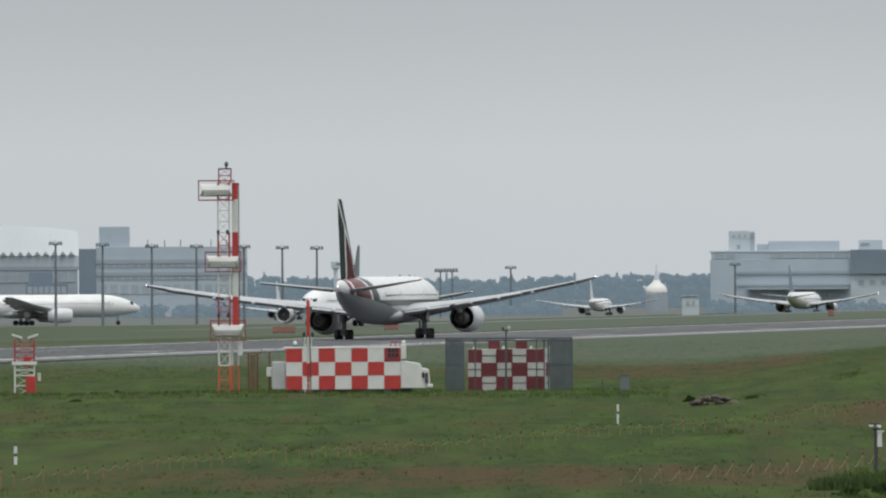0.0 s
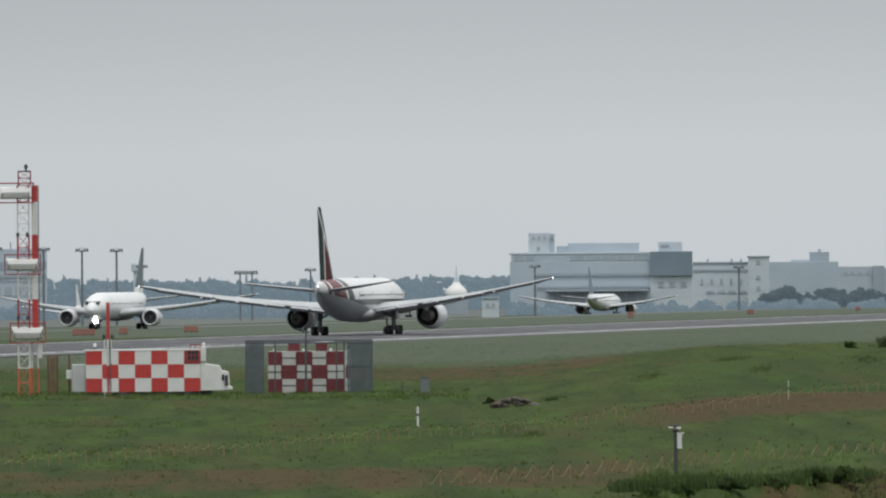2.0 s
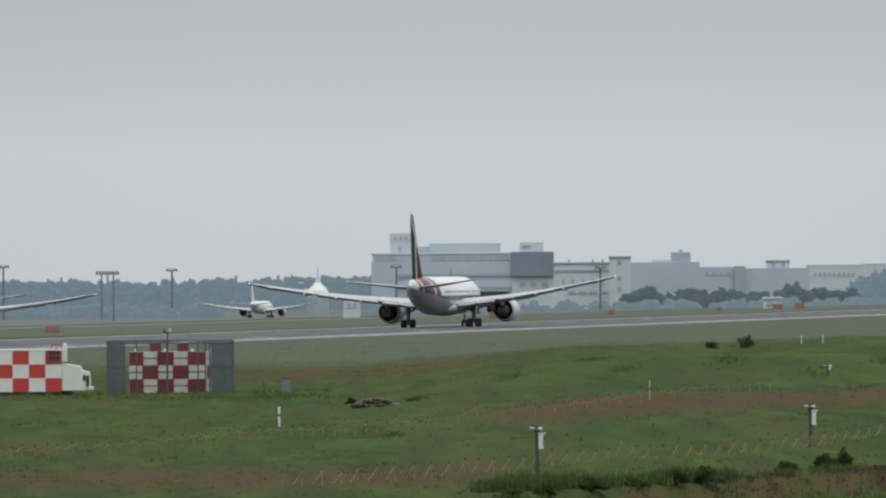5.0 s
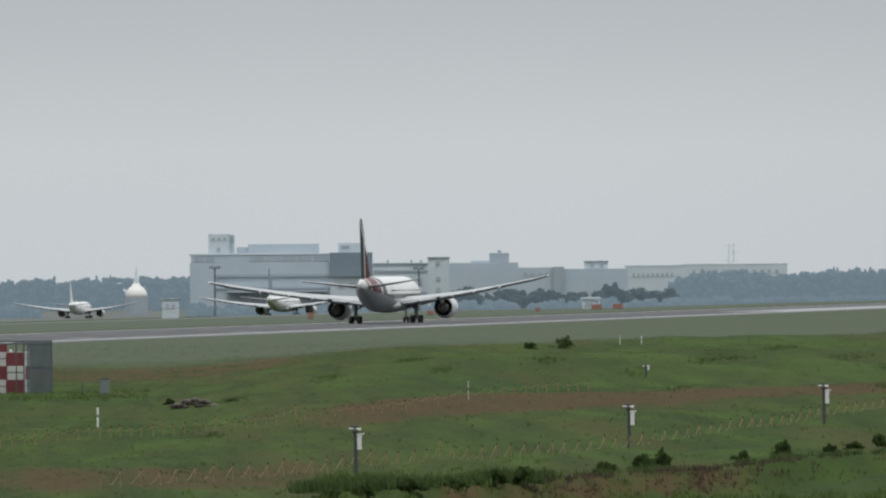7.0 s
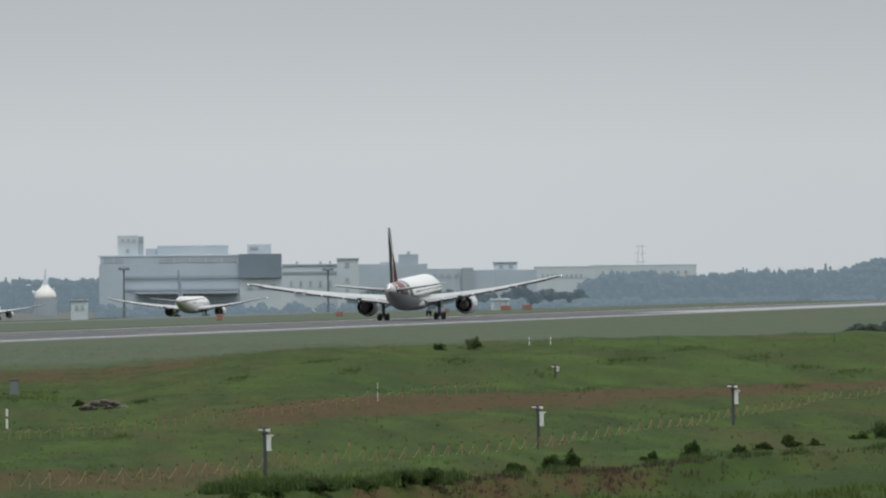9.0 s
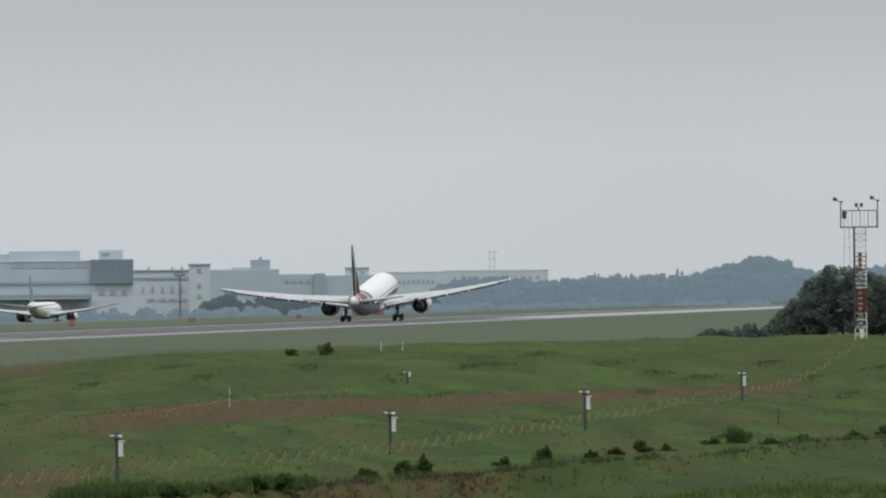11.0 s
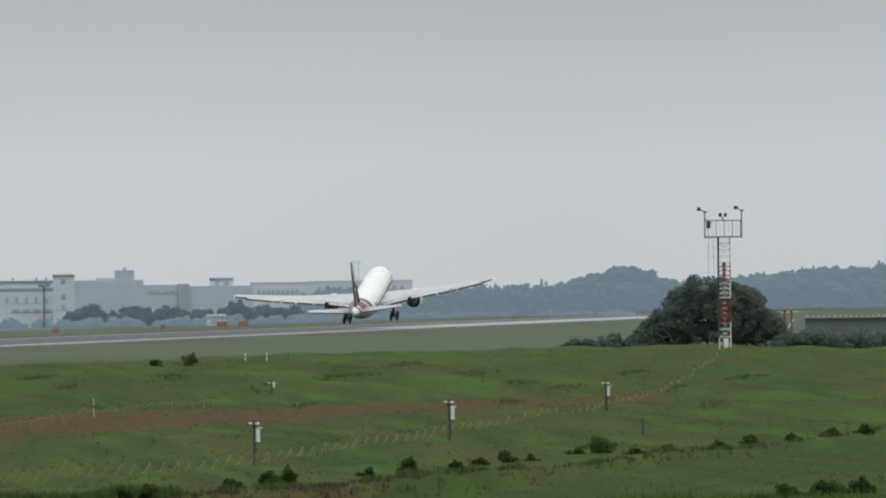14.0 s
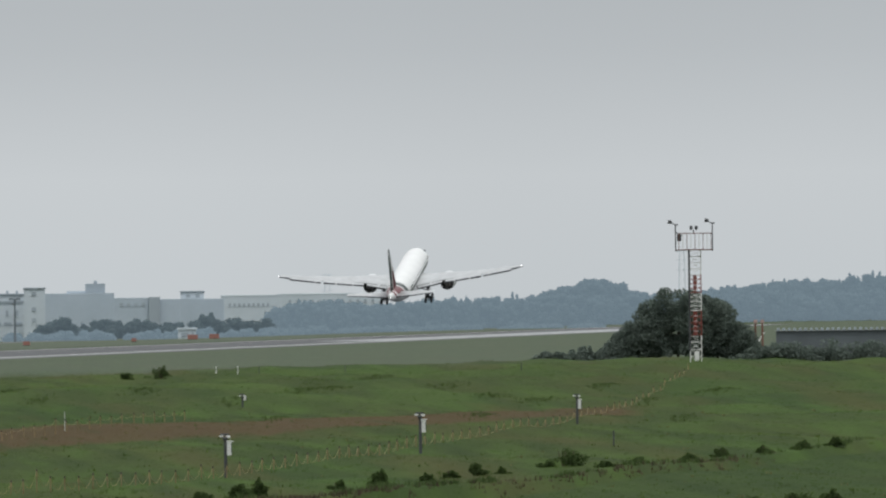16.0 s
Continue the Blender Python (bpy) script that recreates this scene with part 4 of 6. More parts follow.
# the big dark thicket beside the wind mast
def thicket():
    rng = random.Random(5)
    d = 1010
    p = grounded(2842, d)
    ob = root("thicket", face(2842, d), "large dark green rounded thicket of trees behind the mast", "tree clump")
    lumps = []
    outline = ((-7.4, 1.2), (-6.0, 2.9), (-4.2, 4.6), (-3.0, 6.0), (-1.7, 6.9), (0.0, 6.8), (2.3, 6.2), (4.0, 5.4), (5.3, 4.1), (6.7, 1.4))
    for i in range(170):
        x = rng.uniform(-7.2, 6.5)
        for (xa, ha), (xb, hb) in zip(outline, outline[1:]):
            if xa <= x <= xb:
                top = ha + (hb - ha) * (x - xa) / (xb - xa)
        r = rng.uniform(0.45, 1.1)
        z = (top - 0.8 * r) * (1 - 0.92 * rng.random() ** 1.6)
        lumps.append(((x, rng.uniform(-3.5, 3.5) * (1 - abs(x) / 9), z), (r, r, r * rng.uniform(0.7, 0.95))))
    for i in range(60):   # the dense inside
        x = -5.6 + 10.4 * i / 59
        for k in (0.3, 0.7):
            lumps.append(((x, rng.uniform(-1.5, 1.0), 5.4 * (1 - (abs(x - 0.3) / 6.8) ** 2.2) * k), (1.0, 0.9, 0.9)))
    crown = new("crown", leaf_mesh("crown", lumps, 90000, 0.125, BUSH_LEAF, 11))
    crown.parent = ob
    for i in range(7):
        x = -5 + i * 1.6 + rng.uniform(-0.4, 0.4)
        h = 5.0 * (1 - (abs(x) / 8) ** 2)
        t = part("trunk", bar((x, 0, -0.3), (x + rng.uniform(-0.4, 0.4), rng.uniform(-0.5, 0.5), h * 0.7), 0.16, 7, 0.07), BARK, ob)
        for j in range(3):
            part("limb", bar((x, 0, h * (0.3 + 0.12 * j)), (x + rng.uniform(-1.2, 1.2), rng.uniform(-1, 1), h * (0.65 + 0.12 * j)), 0.07, 5, 0.03), BARK, t)
    return ob


thicket()
for i, (s, d, w, h) in enumerate(((2612, 990, 2.6, 1.0), (2640, 995, 2.4, 1.3), (2668, 1000, 2.4, 1.9), (2690, 1000, 2.6, 1.8), (2992, 985, 4.2, 1.5), (3040, 985, 4.6, 1.8), (3095, 985, 5.0, 2.2), (3150, 985, 5.0, 2.0), (3205, 985, 5.0, 2.1))):
    ob = root("bush", face(s, d, -0.05), "low dark green bush at the foot of the thicket", "bush", "bushes round the thicket")
    me = leaf_mesh("crown", shrub_lumps(w, h, random.Random(40 + i), 12), 1700, 0.14, BUSH_LEAF, 60 + i)
    crown = new("crown", me)
    crown.parent = ob
    for k in (-0.4, 0.0, 0.4):
        part("stem", bar((k * w * 0.3, 0, -0.1), (k * w, 0, h * 0.6), 0.05, 5, 0.02), BARK, ob)

BUSHES = (  # bearing, mark of its foot, width, height
    (1855, 620, 1.1, 0.75), (1916, 619, 1.5, 1.35), (1218, 713, 0.75, 0.75), (206, 692, 0.7, 0.4), (130, 708, 1.3, 0.35), (1330, 708, 0.9, 0.3),
    (1500, 884, 1.3, 0.75), (1560, 880, 1.1, 0.7), (1640, 874, 1.4, 0.85), (1720, 868, 1.2, 0.8), (1790, 862, 1.3, 0.9), (1840, 858, 1.4, 0.95),
    (1990, 838, 1.0, 0.8), (2055, 832, 1.2, 0.95), (2085, 829, 1.2, 0.9), (2230, 818, 1.0, 0.65), (2303, 811, 0.95, 0.95), (2385, 806, 0.8, 0.6), (2428, 801, 0.9, 0.8),
    (2473, 797, 1.0, 0.85), (2520, 795, 0.7, 0.6), (2633, 782, 2.6, 1.3), (2600, 784, 0.8, 0.6), (2700, 785, 1.0, 0.6), (2760, 776, 0.8, 0.55), (2850, 772, 0.8, 0.6), (2908, 768, 1.0, 0.8),
    (2983, 762, 0.9, 0.75), (3050, 756, 1.1, 0.7), (3110, 752, 1.0, 0.7), (2970, 866, 1.4, 0.9), (3040, 862, 1.6, 1.0), (2930, 872, 1.2, 0.7), (3100, 858, 1.3, 0.9))
for i, (s, mk, w, h) in enumerate(BUSHES):
    shrub(s, mk, w * (0.72 if mk > 650 else 1.0), h * (0.98 if mk < 650 else 0.82 if h > 0.8 else 0.66), 200 + i, "leafy green shrub growing out of the long grass", 0.055, 1700, SHRUB_LEAF)


def tufts(name, label, count, area, seed, mat, size):
    """Grass blades in loose tufts over a stretch of the field: (bearing from, to, near, far)."""
    rng = np.random.default_rng(seed)
    verts, faces = [], []
    for _ in range(count):
        s0, s1, d0, d1 = area[rng.integers(len(area))]
        s, d = rng.uniform(s0, s1), math.sqrt(rng.uniform(d0 * d0, d1 * d1))
        p = grounded(s, d, -0.02)
        k = size * rng.uniform(0.5, 1.5)
        for _ in range(rng.integers(4, 8)):
            a = rng.uniform(0, 2 * math.pi)
            c, n = math.cos(a), math.sin(a)
            lean, wd = rng.uniform(0.1, 0.7) * k, 0.06 * k + 0.012
            ox, oy = rng.normal() * 0.5 * k, rng.normal() * 0.5 * k
            i = len(verts)
            x, y, z = p.x + ox, p.y + oy, p.z
            verts += [(x - n * wd, y + c * wd, z), (x + n * wd, y - c * wd, z), (x + c * lean, y + n * lean, z + k * rng.uniform(0.7, 1.1))]
            faces.append((i, i + 1, i + 2))
    me = bpy.data.meshes.new(name)
    me.from_pydata(verts, [], faces)
    me.materials.append(mat)
    return tagged(new(name, me), label, "grass", kind="stuff")


def sward(name, label, count, area, seed, low, high):
    """Short turf standing up from the field, blade by blade in small clumps."""
    rng = np.random.default_rng(seed)
    s0, s1, d0, d1 = area
    step, d = rng.uniform(s0, s1, count), np.sqrt(rng.uniform(d0 * d0, d1 * d1, count))
    a = (step - 784) * ARC
    feet = [(x, y, ground_z(x, y)) for x, y in zip(d * np.sin(a), d * np.cos(a))]
    blades = 5
    base = np.repeat(np.array(feet), blades, axis=0)
    k = np.repeat(rng.uniform(low, high, count), blades)
    n = count * blades
    base[:, :2] += rng.normal(size=(n, 2)) * (k * 0.9)[:, None]
    base[:, 2] -= 0.03
    turn = rng.uniform(-1.35, 1.35, n)      # laid over by the wind from the south
    across = np.stack([np.cos(turn), np.sin(turn), np.zeros(n)], 1) * (k * 0.22 + 0.01)[:, None]
    lean = np.stack([-np.sin(turn), np.cos(turn), np.zeros(n)], 1) * (k * rng.uniform(0.3, 1.6, n))[:, None]
    tip = base + lean
    tip[:, 2] += k * rng.uniform(0.6, 1.2, n)
    verts = np.stack([base - across, base + across, tip], 1).reshape(-1, 3)
    me = bpy.data.meshes.new(name)
    me.from_pydata(verts.tolist(), [], np.arange(n * 3).reshape(-1, 3).tolist())
    turf_attributes(me, feet, blades * 3)
    me.materials.append(TURF)
    # a sward scatters light as one surface
    me.normals_split_custom_set_from_vertices([(0.0, 0.0, 1.0)] * (n * 3))
    return tagged(new(name, me), label, "grass", kind="stuff")


sward("near_turf", "short rough turf covering the near field", 13000, (-120, 3300, 385, 620), 51, 0.04, 0.13)
sward("far_turf", "rough turf over the rise of the field", 12000, (-120, 3300, 620, 1000), 52, 0.05, 0.16)
sward("runway_side_turf", "pale rough turf between the rise and the runway", 7000, (-120, 3300, 1000, 1350), 53, 0.08, 0.2)
tufts("tall_grass", "tall green grass tufts across the near field", 1300, ((-100, 3300, 395, 600), (1200, 3300, 385, 470)), 3, GRASS_BLADE, 0.15)
tufts("field_grass", "rough green grass on the rise of the field", 1200, ((-100, 3300, 560, 960),), 4, GRASS_BLADE, 0.12)
tufts("dry_grass", "dry straw-coloured grass tufts among the green", 250, ((-100, 3300, 395, 700),), 6, DRY_BLADE, 0.14)
tufts("station_grass", "long grass round the feet of the glide path station", 1500, ((-60, 1180, 725, 790),), 8, GRASS_BLADE, 0.2)
tufts("bank_weeds", "weedy green fringe along the brown earth bank", 2400, ((1480, 3300, 392, 440),), 7, GRASS_BLADE, 0.30)


def woods(name, label, edges, d0, depth, count, leaves, seed, conifers=0.05, mat=HAZE_LEAF):
    """A far wood: many trees whose tops follow the given (bearing, mark) line."""
    rng = random.Random(seed)
    lumps, trunks = [], bmesh.new()
    s_lo, s_hi = edges[0][0], edges[-1][0]
    for _ in range(count):
        s = rng.uniform(s_lo, s_hi)
        d = d0 + depth * rng.random()
        for (sa, ma), (sb, mb) in zip(edges, edges[1:]):
            if sa <= s <= sb:
                mark = ma + (mb - ma) * (s - sa) / (sb - sa)
        p = grounded(s, d)
        top = level(mark, d) - p.z + rng.uniform(-2.2, 1.0)
        if rng.random() < conifers:   # a pointed crown that stands out
            top += rng.uniform(0.2, 1.6)
            for k in range(6):
                f = k / 6
                lumps.append(((p.x, p.y, p.z + top * (0.12 + 0.85 * f)), (2.1 * (1.1 - f), 2.1 * (1.1 - f), top * 0.1)))
        else:
            for _ in range(9):
                lumps.append(((p.x + rng.uniform(-2, 2), p.y + rng.uniform(-2, 2), p.z + top * rng.uniform(0.06, 0.86)),
                              (rng.uniform(1.2, 2.3), rng.uniform(1.2, 2.3), rng.uniform(1.0, 1.6))))
        rod(trunks, (p.x, p.y, p.z - 0.3), (p.x, p.y, p.z + top * 0.6), 0.3, 5, 0.12)
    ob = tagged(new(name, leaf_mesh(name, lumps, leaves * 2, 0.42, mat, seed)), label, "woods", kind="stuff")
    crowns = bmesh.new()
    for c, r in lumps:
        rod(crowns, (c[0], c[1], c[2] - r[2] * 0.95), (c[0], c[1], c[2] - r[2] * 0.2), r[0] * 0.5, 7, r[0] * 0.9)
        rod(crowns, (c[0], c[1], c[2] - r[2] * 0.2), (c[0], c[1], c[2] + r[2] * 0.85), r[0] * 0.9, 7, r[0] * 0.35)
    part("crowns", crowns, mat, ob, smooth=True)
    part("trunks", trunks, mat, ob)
    return ob


FRINGE_CLUMPS = (1985, 2060, 2085, 2230, 2300, 2390, 2430, 2475, 2630, 2650, 2760, 2850, 2910, 2985, 3060, 3120)


def weed_blades(rng, out, p, k, count, spread=0.35, lean_most=0.6):
    """Upright blades round a foot p, added to the lists out."""
    verts, faces = out
    for _ in range(count):
        a = rng.uniform(0, 2 * math.pi)
        c, n = math.cos(a), math.sin(a)
        lean, wd = rng.uniform(0.1, lean_most) * k, 0.05 * k + 0.014
        x, y, i = p.x + rng.normal() * spread * k, p.y + rng.normal() * spread * k, len(verts)
        verts += [(x - n * wd, y + c * wd, p.z), (x + n * wd, y - c * wd, p.z), (x + c * lean, y + n * lean, p.z + k * rng.uniform(0.7, 1.1))]
        faces.append((i, i + 1, i + 2))


def weeds(name, label, out, mat):
    me = bpy.data.meshes.new(name)
    me.from_pydata(out[0], [], out[1])
    me.materials.append(mat)
    return tagged(new(name, me), label, "weeds", kind="stuff")


def bank_fringe():
    """Tall weeds crowding along the earth bank's edge, and brown stems on its face."""
    rng = np.random.default_rng(15)
    out = [], []
    for _ in range(3000):
        if rng.random() < 0.82:
            s = rng.uniform(1440, 1890)
        else:
            s = FRINGE_CLUMPS[rng.integers(len(FRINGE_CLUMPS))] + rng.normal() * 16
        thick = 0.5 + 0.5 * noise.noise((s / 60, 0.5, 0))
        if rng.random() > 0.25 + thick:
            continue
        p = grounded(s, bank_edge(s) + rng.uniform(-0.5, 5.0), -0.02)
        weed_blades(rng, out, p, (0.5 if s < 1900 else 0.3) * rng.uniform(0.4, 1.3) * (0.6 + 0.7 * thick), 7)
    weeds("bank_fringe", "tall dark weeds crowding the edge of the earth bank", out, SHRUB_LEAF)
    out = [], []
    for _ in range(2500):
        s = rng.uniform(1840, 3000)
        thick = (0.5 + 0.7 * noise.noise((s / 70, 2.5, 0))) * (1 - 0.9 * ease(2150, 2420, s))
        if rng.random() > thick + 0.04:
            continue
        p = grounded(s, bank_edge(s) + rng.uniform(-5.5, 1.2), -0.02)
        weed_blades(rng, out, p, 0.26 * rng.uniform(0.4, 1.2), 6)
    weeds("bank_stems", "withered reddish brown stems on the face of the bank", out, BROWN_STEM)


TUSSOCKS = (  # bearing, mark of its foot, width
    (2580, 664, 2.6), (2778, 668, 1.3), (2160, 643, 2.4), (2300, 622, 3.0), (2219, 640, 3.4), (2119, 690, 1.6), (1640, 640, 3.0), (1700, 655, 2.0),
    (1880, 642, 2.6), (2190, 632, 2.2), (2040, 662, 2.0), (2420, 640, 3.2), (2500, 655, 2.2), (2700, 640, 2.4), (1500, 668, 2.0), (1330, 706, 1.6), (2900, 650, 2.6),
    (2480, 690, 1.8), (2840, 700, 1.6), (560, 760, 1.0), (1290, 770, 1.2))


def tussocks():
    """Low dark tussocks of rank grass lying across the field."""
    rng = np.random.default_rng(77)
    out = [], []
    for s, mark, wide in TUSSOCKS:
        d = reach(s, mark)
        for _ in range(int(48 * wide)):
            x = rng.normal() * 0.36 * wide
            p = grounded(s + x / (ARC * d), d + rng.normal() * 6 + 3 * x, -0.02)
            weed_blades(rng, out, p, 0.2 * rng.uniform(0.4, 1.2) * max(0.3, 1 - (x / wide) ** 2), 5, 0.5, 1.2)
    weeds("tussock_grass", "low dark tussocks of rank grass across the rise", out, TUSSOCK)


BROWN_STEM = foliage("brown_weed_stems", (0.094, 0.070, 0.050), (0.072, 0.066, 0.042))
TUSSOCK = foliage("tussock_blades", (0.078, 0.112, 0.036), (0.060, 0.090, 0.030))
tussocks()
bank_fringe()
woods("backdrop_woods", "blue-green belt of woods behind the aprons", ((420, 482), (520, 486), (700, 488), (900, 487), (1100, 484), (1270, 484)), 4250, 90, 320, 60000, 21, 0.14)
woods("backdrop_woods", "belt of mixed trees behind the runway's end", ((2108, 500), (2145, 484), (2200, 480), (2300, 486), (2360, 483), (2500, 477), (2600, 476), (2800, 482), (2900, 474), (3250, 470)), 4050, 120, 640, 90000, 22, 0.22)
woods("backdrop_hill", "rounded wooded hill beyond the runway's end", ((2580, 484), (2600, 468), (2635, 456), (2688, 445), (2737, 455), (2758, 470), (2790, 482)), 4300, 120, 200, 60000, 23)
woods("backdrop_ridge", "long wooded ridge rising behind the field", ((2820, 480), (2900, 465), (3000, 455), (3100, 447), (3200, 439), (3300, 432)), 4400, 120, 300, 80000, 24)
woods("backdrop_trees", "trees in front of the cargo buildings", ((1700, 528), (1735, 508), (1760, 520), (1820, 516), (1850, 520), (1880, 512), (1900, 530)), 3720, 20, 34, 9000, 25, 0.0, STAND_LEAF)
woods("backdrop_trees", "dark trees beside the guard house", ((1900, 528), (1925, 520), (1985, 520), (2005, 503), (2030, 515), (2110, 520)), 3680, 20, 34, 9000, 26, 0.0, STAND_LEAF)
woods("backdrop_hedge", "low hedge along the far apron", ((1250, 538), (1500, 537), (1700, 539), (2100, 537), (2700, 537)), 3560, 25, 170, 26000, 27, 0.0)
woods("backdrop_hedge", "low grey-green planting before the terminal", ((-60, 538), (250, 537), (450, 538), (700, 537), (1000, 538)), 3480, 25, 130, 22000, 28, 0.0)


# ---- the glide path station ----
def lattice(ob, x0, x1, y0, y1, z0, z1, r, mat, bays, name="leg"):
    """Four uprights with ladder rungs and diagonals, each a part."""
    for x in (x0, x1):
        for y in (y0, y1):
            part(name, bar((x, y, z0), (x, y, z1), r, 6), mat, ob)
    for i in range(bays):
        za, zb = z0 + (z1 - z0) * i / bays, z0 + (z1 - z0) * (i + 1) / bays
        for a, b in (((x0, y0), (x1, y0)), ((x0, y1), (x1, y1)), ((x0, y0), (x0, y1)), ((x1, y0), (x1, y1))):
            part("rung", bar((*a, za), (*b, za), r * 0.6, 5), mat, ob)
        part("diagonal", bar((x0, y0, za), (x1, y0, zb), r * 0.32, 5), mat, ob)
        part("diagonal", bar((x1, y1, za), (x0, y1, zb), r * 0.32, 5), mat, ob)


def tray(ob, x0, x1, z0, z1):
    """An antenna trough with its guard rails."""
    h = z1 - z0
    bm = loft([[Vector((x0 + 0.05, -0.5, z0 + h * 0.74)), Vector((x1 - 0.05, -0.5, z0 + h * 0.74)), Vector((x1 - 0.05, 0.3, z0 + h * 0.8)), Vector((x0 + 0.05, 0.3, z0 + h * 0.8))],
               [Vector((x0 + 0.22, -0.75, z0 + h * 0.52)), Vector((x1 - 0.22, -0.75, z0 + h * 0.52)), Vector((x1 - 0.22, 0.3, z0 + h * 0.5)), Vector((x0 + 0.22, 0.3, z0 + h * 0.5))],
               [Vector((x0 + 0.02, -0.45, z0 + h * 0.2)), Vector((x1 - 0.02, -0.45, z0 + h * 0.2)), Vector((x1 - 0.02, 0.3, z0 + h * 0.24)), Vector((x0 + 0.02, 0.3, z0 + h * 0.24))]])
    a = part("antenna", bm, WHITE, ob, "white antenna trough")
    part("antenna_recess", cube(x0 + 0.3, -0.80, z0 + h * 0.24, x1 - 0.3, -0.60, z0 + h * 0.46, bevel=0.03), material("antenna_grey_face", (0.33, 0.33, 0.31), 0.6), a)
    for z in (z0 + 0.04, z1 - 0.05):
        for p, q in (((x0 - 0.05, -0.9), (x1 + 0.1, -0.9)), ((x0 - 0.05, 0.5), (x1 + 0.1, 0.5)), ((x0 - 0.05, -0.9), (x0 - 0.05, 0.5)), ((x1 + 0.1, -0.9), (x1 + 0.1, 0.5))):
            part("guard_rail", bar((*p, z), (*q, z), 0.045, 6), DULL_RED, a, "dark red guard rail")
    for x in (x0 - 0.05, x1 + 0.1):
        for y in (-0.9, 0.5):
            part("rail_post", bar((x, y, z0), (x, y, z1), 0.04, 6), DULL_RED, a, "dark red rail post")


def glide_tower():
    d = reach(400, 690)
    ob = root("glide_path_tower", face(400, d, 0.0), "red and white lattice glide path tower with three antenna trays", "antenna tower")
    sections = ((0.0, 1.9, ORANGE), (1.9, 4.7, WHITE), (4.7, 6.9, TOWER_RED), (6.9, 9.7, WHITE), (9.7, 11.6, TOWER_RED), (11.6, 14.0, WHITE), (14.0, 15.2, TOWER_RED))
    for z0, z1, mat in sections:
        lattice(ob, -0.62, 0.18, -0.45, 0.45, z0 - (0.2 if z0 == 0 else 0), z1, 0.066, mat, max(2, int((z1 - z0) / 0.75)))
        if z0 >= 4.6:
            part("cable_panel", cube(0.38, -0.28, z0, 0.82, 0.28, z1 - 0.004, bevel=0.02), RED if mat is TOWER_RED else mat, ob)
            part("cable_duct", bar((0.87, -0.2, z0), (0.87, -0.2, z1 - 0.004), 0.035, 6), DARK_STEEL, ob)
        elif z0 > 0:
            for x in (0.36, 0.78):
                part("rear_leg", bar((x, 0, z0), (x, 0, z1), 0.06, 6), mat, ob)
        else:
            for x in (0.36, 0.78):
                part("rear_leg", bar((x, 0, z0 - 0.2), (x, 0, z1), 0.07, 6), mat, ob)
    tray(ob, -1.95, 0.42, 13.9, 15.4)
    tray(ob, -1.5, 0.9, 8.7, 10.2)
    tray(ob, -1.15, 1.2, 3.7, 5.2)
    lattice(ob, -0.55, 0.32, -0.4, 0.4, 15.2, 16.25, 0.05, DULL_RED, 2, "top_cage_post")
    for x0, y0, x1, y1 in ((-0.55, -0.4, 0.32, -0.4), (-0.55, 0.4, 0.32, 0.4), (-0.55, -0.4, -0.55, 0.4), (0.32, -0.4, 0.32, 0.4)):
        part("top_cage_rail", bar((x0, y0, 16.22), (x1, y1, 16.22), 0.05, 6), DARK_STEEL, ob)
    part("obstruction_lamp", lathe([(16.25, 0.07), (16.4, 0.07), (16.45, 0.14), (16.62, 0.13), (16.75, 0.04)], axis_y=False, sides=10), DARK_STEEL, ob)
    ob.scale = (1, 1, 0.985)
    part("side_box", cube(0.72, -0.3, 2.6, 1.08, 0.1, 3.7, bevel=0.03), WHITE, ob)
    for x, z in ((-0.62, 11.45), (0.06, 11.45), (-0.62, 5.4), (0.06, 5.4)):
        part("insulator", bar((x, -0.5, z), (x, -0.5, z + 0.3), 0.1, 8), DARK_STEEL, ob)


def small_tower():
    d = reach(42, 691)
    ob = root("monitor_tower", face(42, d), "short red and white lattice monitor tower with winged lamps", "antenna tower")
    for z0, z1, mat in ((-0.2, 1.3, WHITE), (1.3, 2.1, WHITE), (2.1, 3.0, TOWER_RED), (3.0, 3.9, TOWER_RED)):
        lattice(ob, -0.75, 0.65, -0.6, 0.6, z0, z1, 0.065, mat, 2)
    part("equipment_box", cube(0.05, -0.75, 0.0, 0.75, -0.1, 1.25, bevel=0.03), RED, ob, "bright red equipment box")
    part("equipment_box", cube(-0.1, -0.6, 1.9, 0.45, 0.1, 2.7, bevel=0.03), RED, ob)
    part("platform", cube(-0.95, -0.75, 2.05, 0.85, 0.75, 2.3, bevel=0.02), WHITE, ob)
    for sx in (-1, 1):
        w = part("wing_lamp", loft([[Vector((sx * 0.2, y, 3.95 + z)) for y, z in ((-0.3, 0), (0.3, 0), (0.3, 0.15), (-0.3, 0.15))],
                                    [Vector((sx * 0.95, y, 4.2 + z)) for y, z in ((-0.3, 0), (0.3, 0), (0.3, 0.15), (-0.3, 0.15))]]), WHITE, ob)
        part("lamp_arm", bar((sx * 0.3, 0, 3.7), (sx * 0.5, 0, 4.05), 0.04), DARK_STEEL, w)
    part("side_lamp", bar((1.0, -0.2, 0.9), (1.0, -0.2, 1.5), 0.12, 8), WHITE, ob)


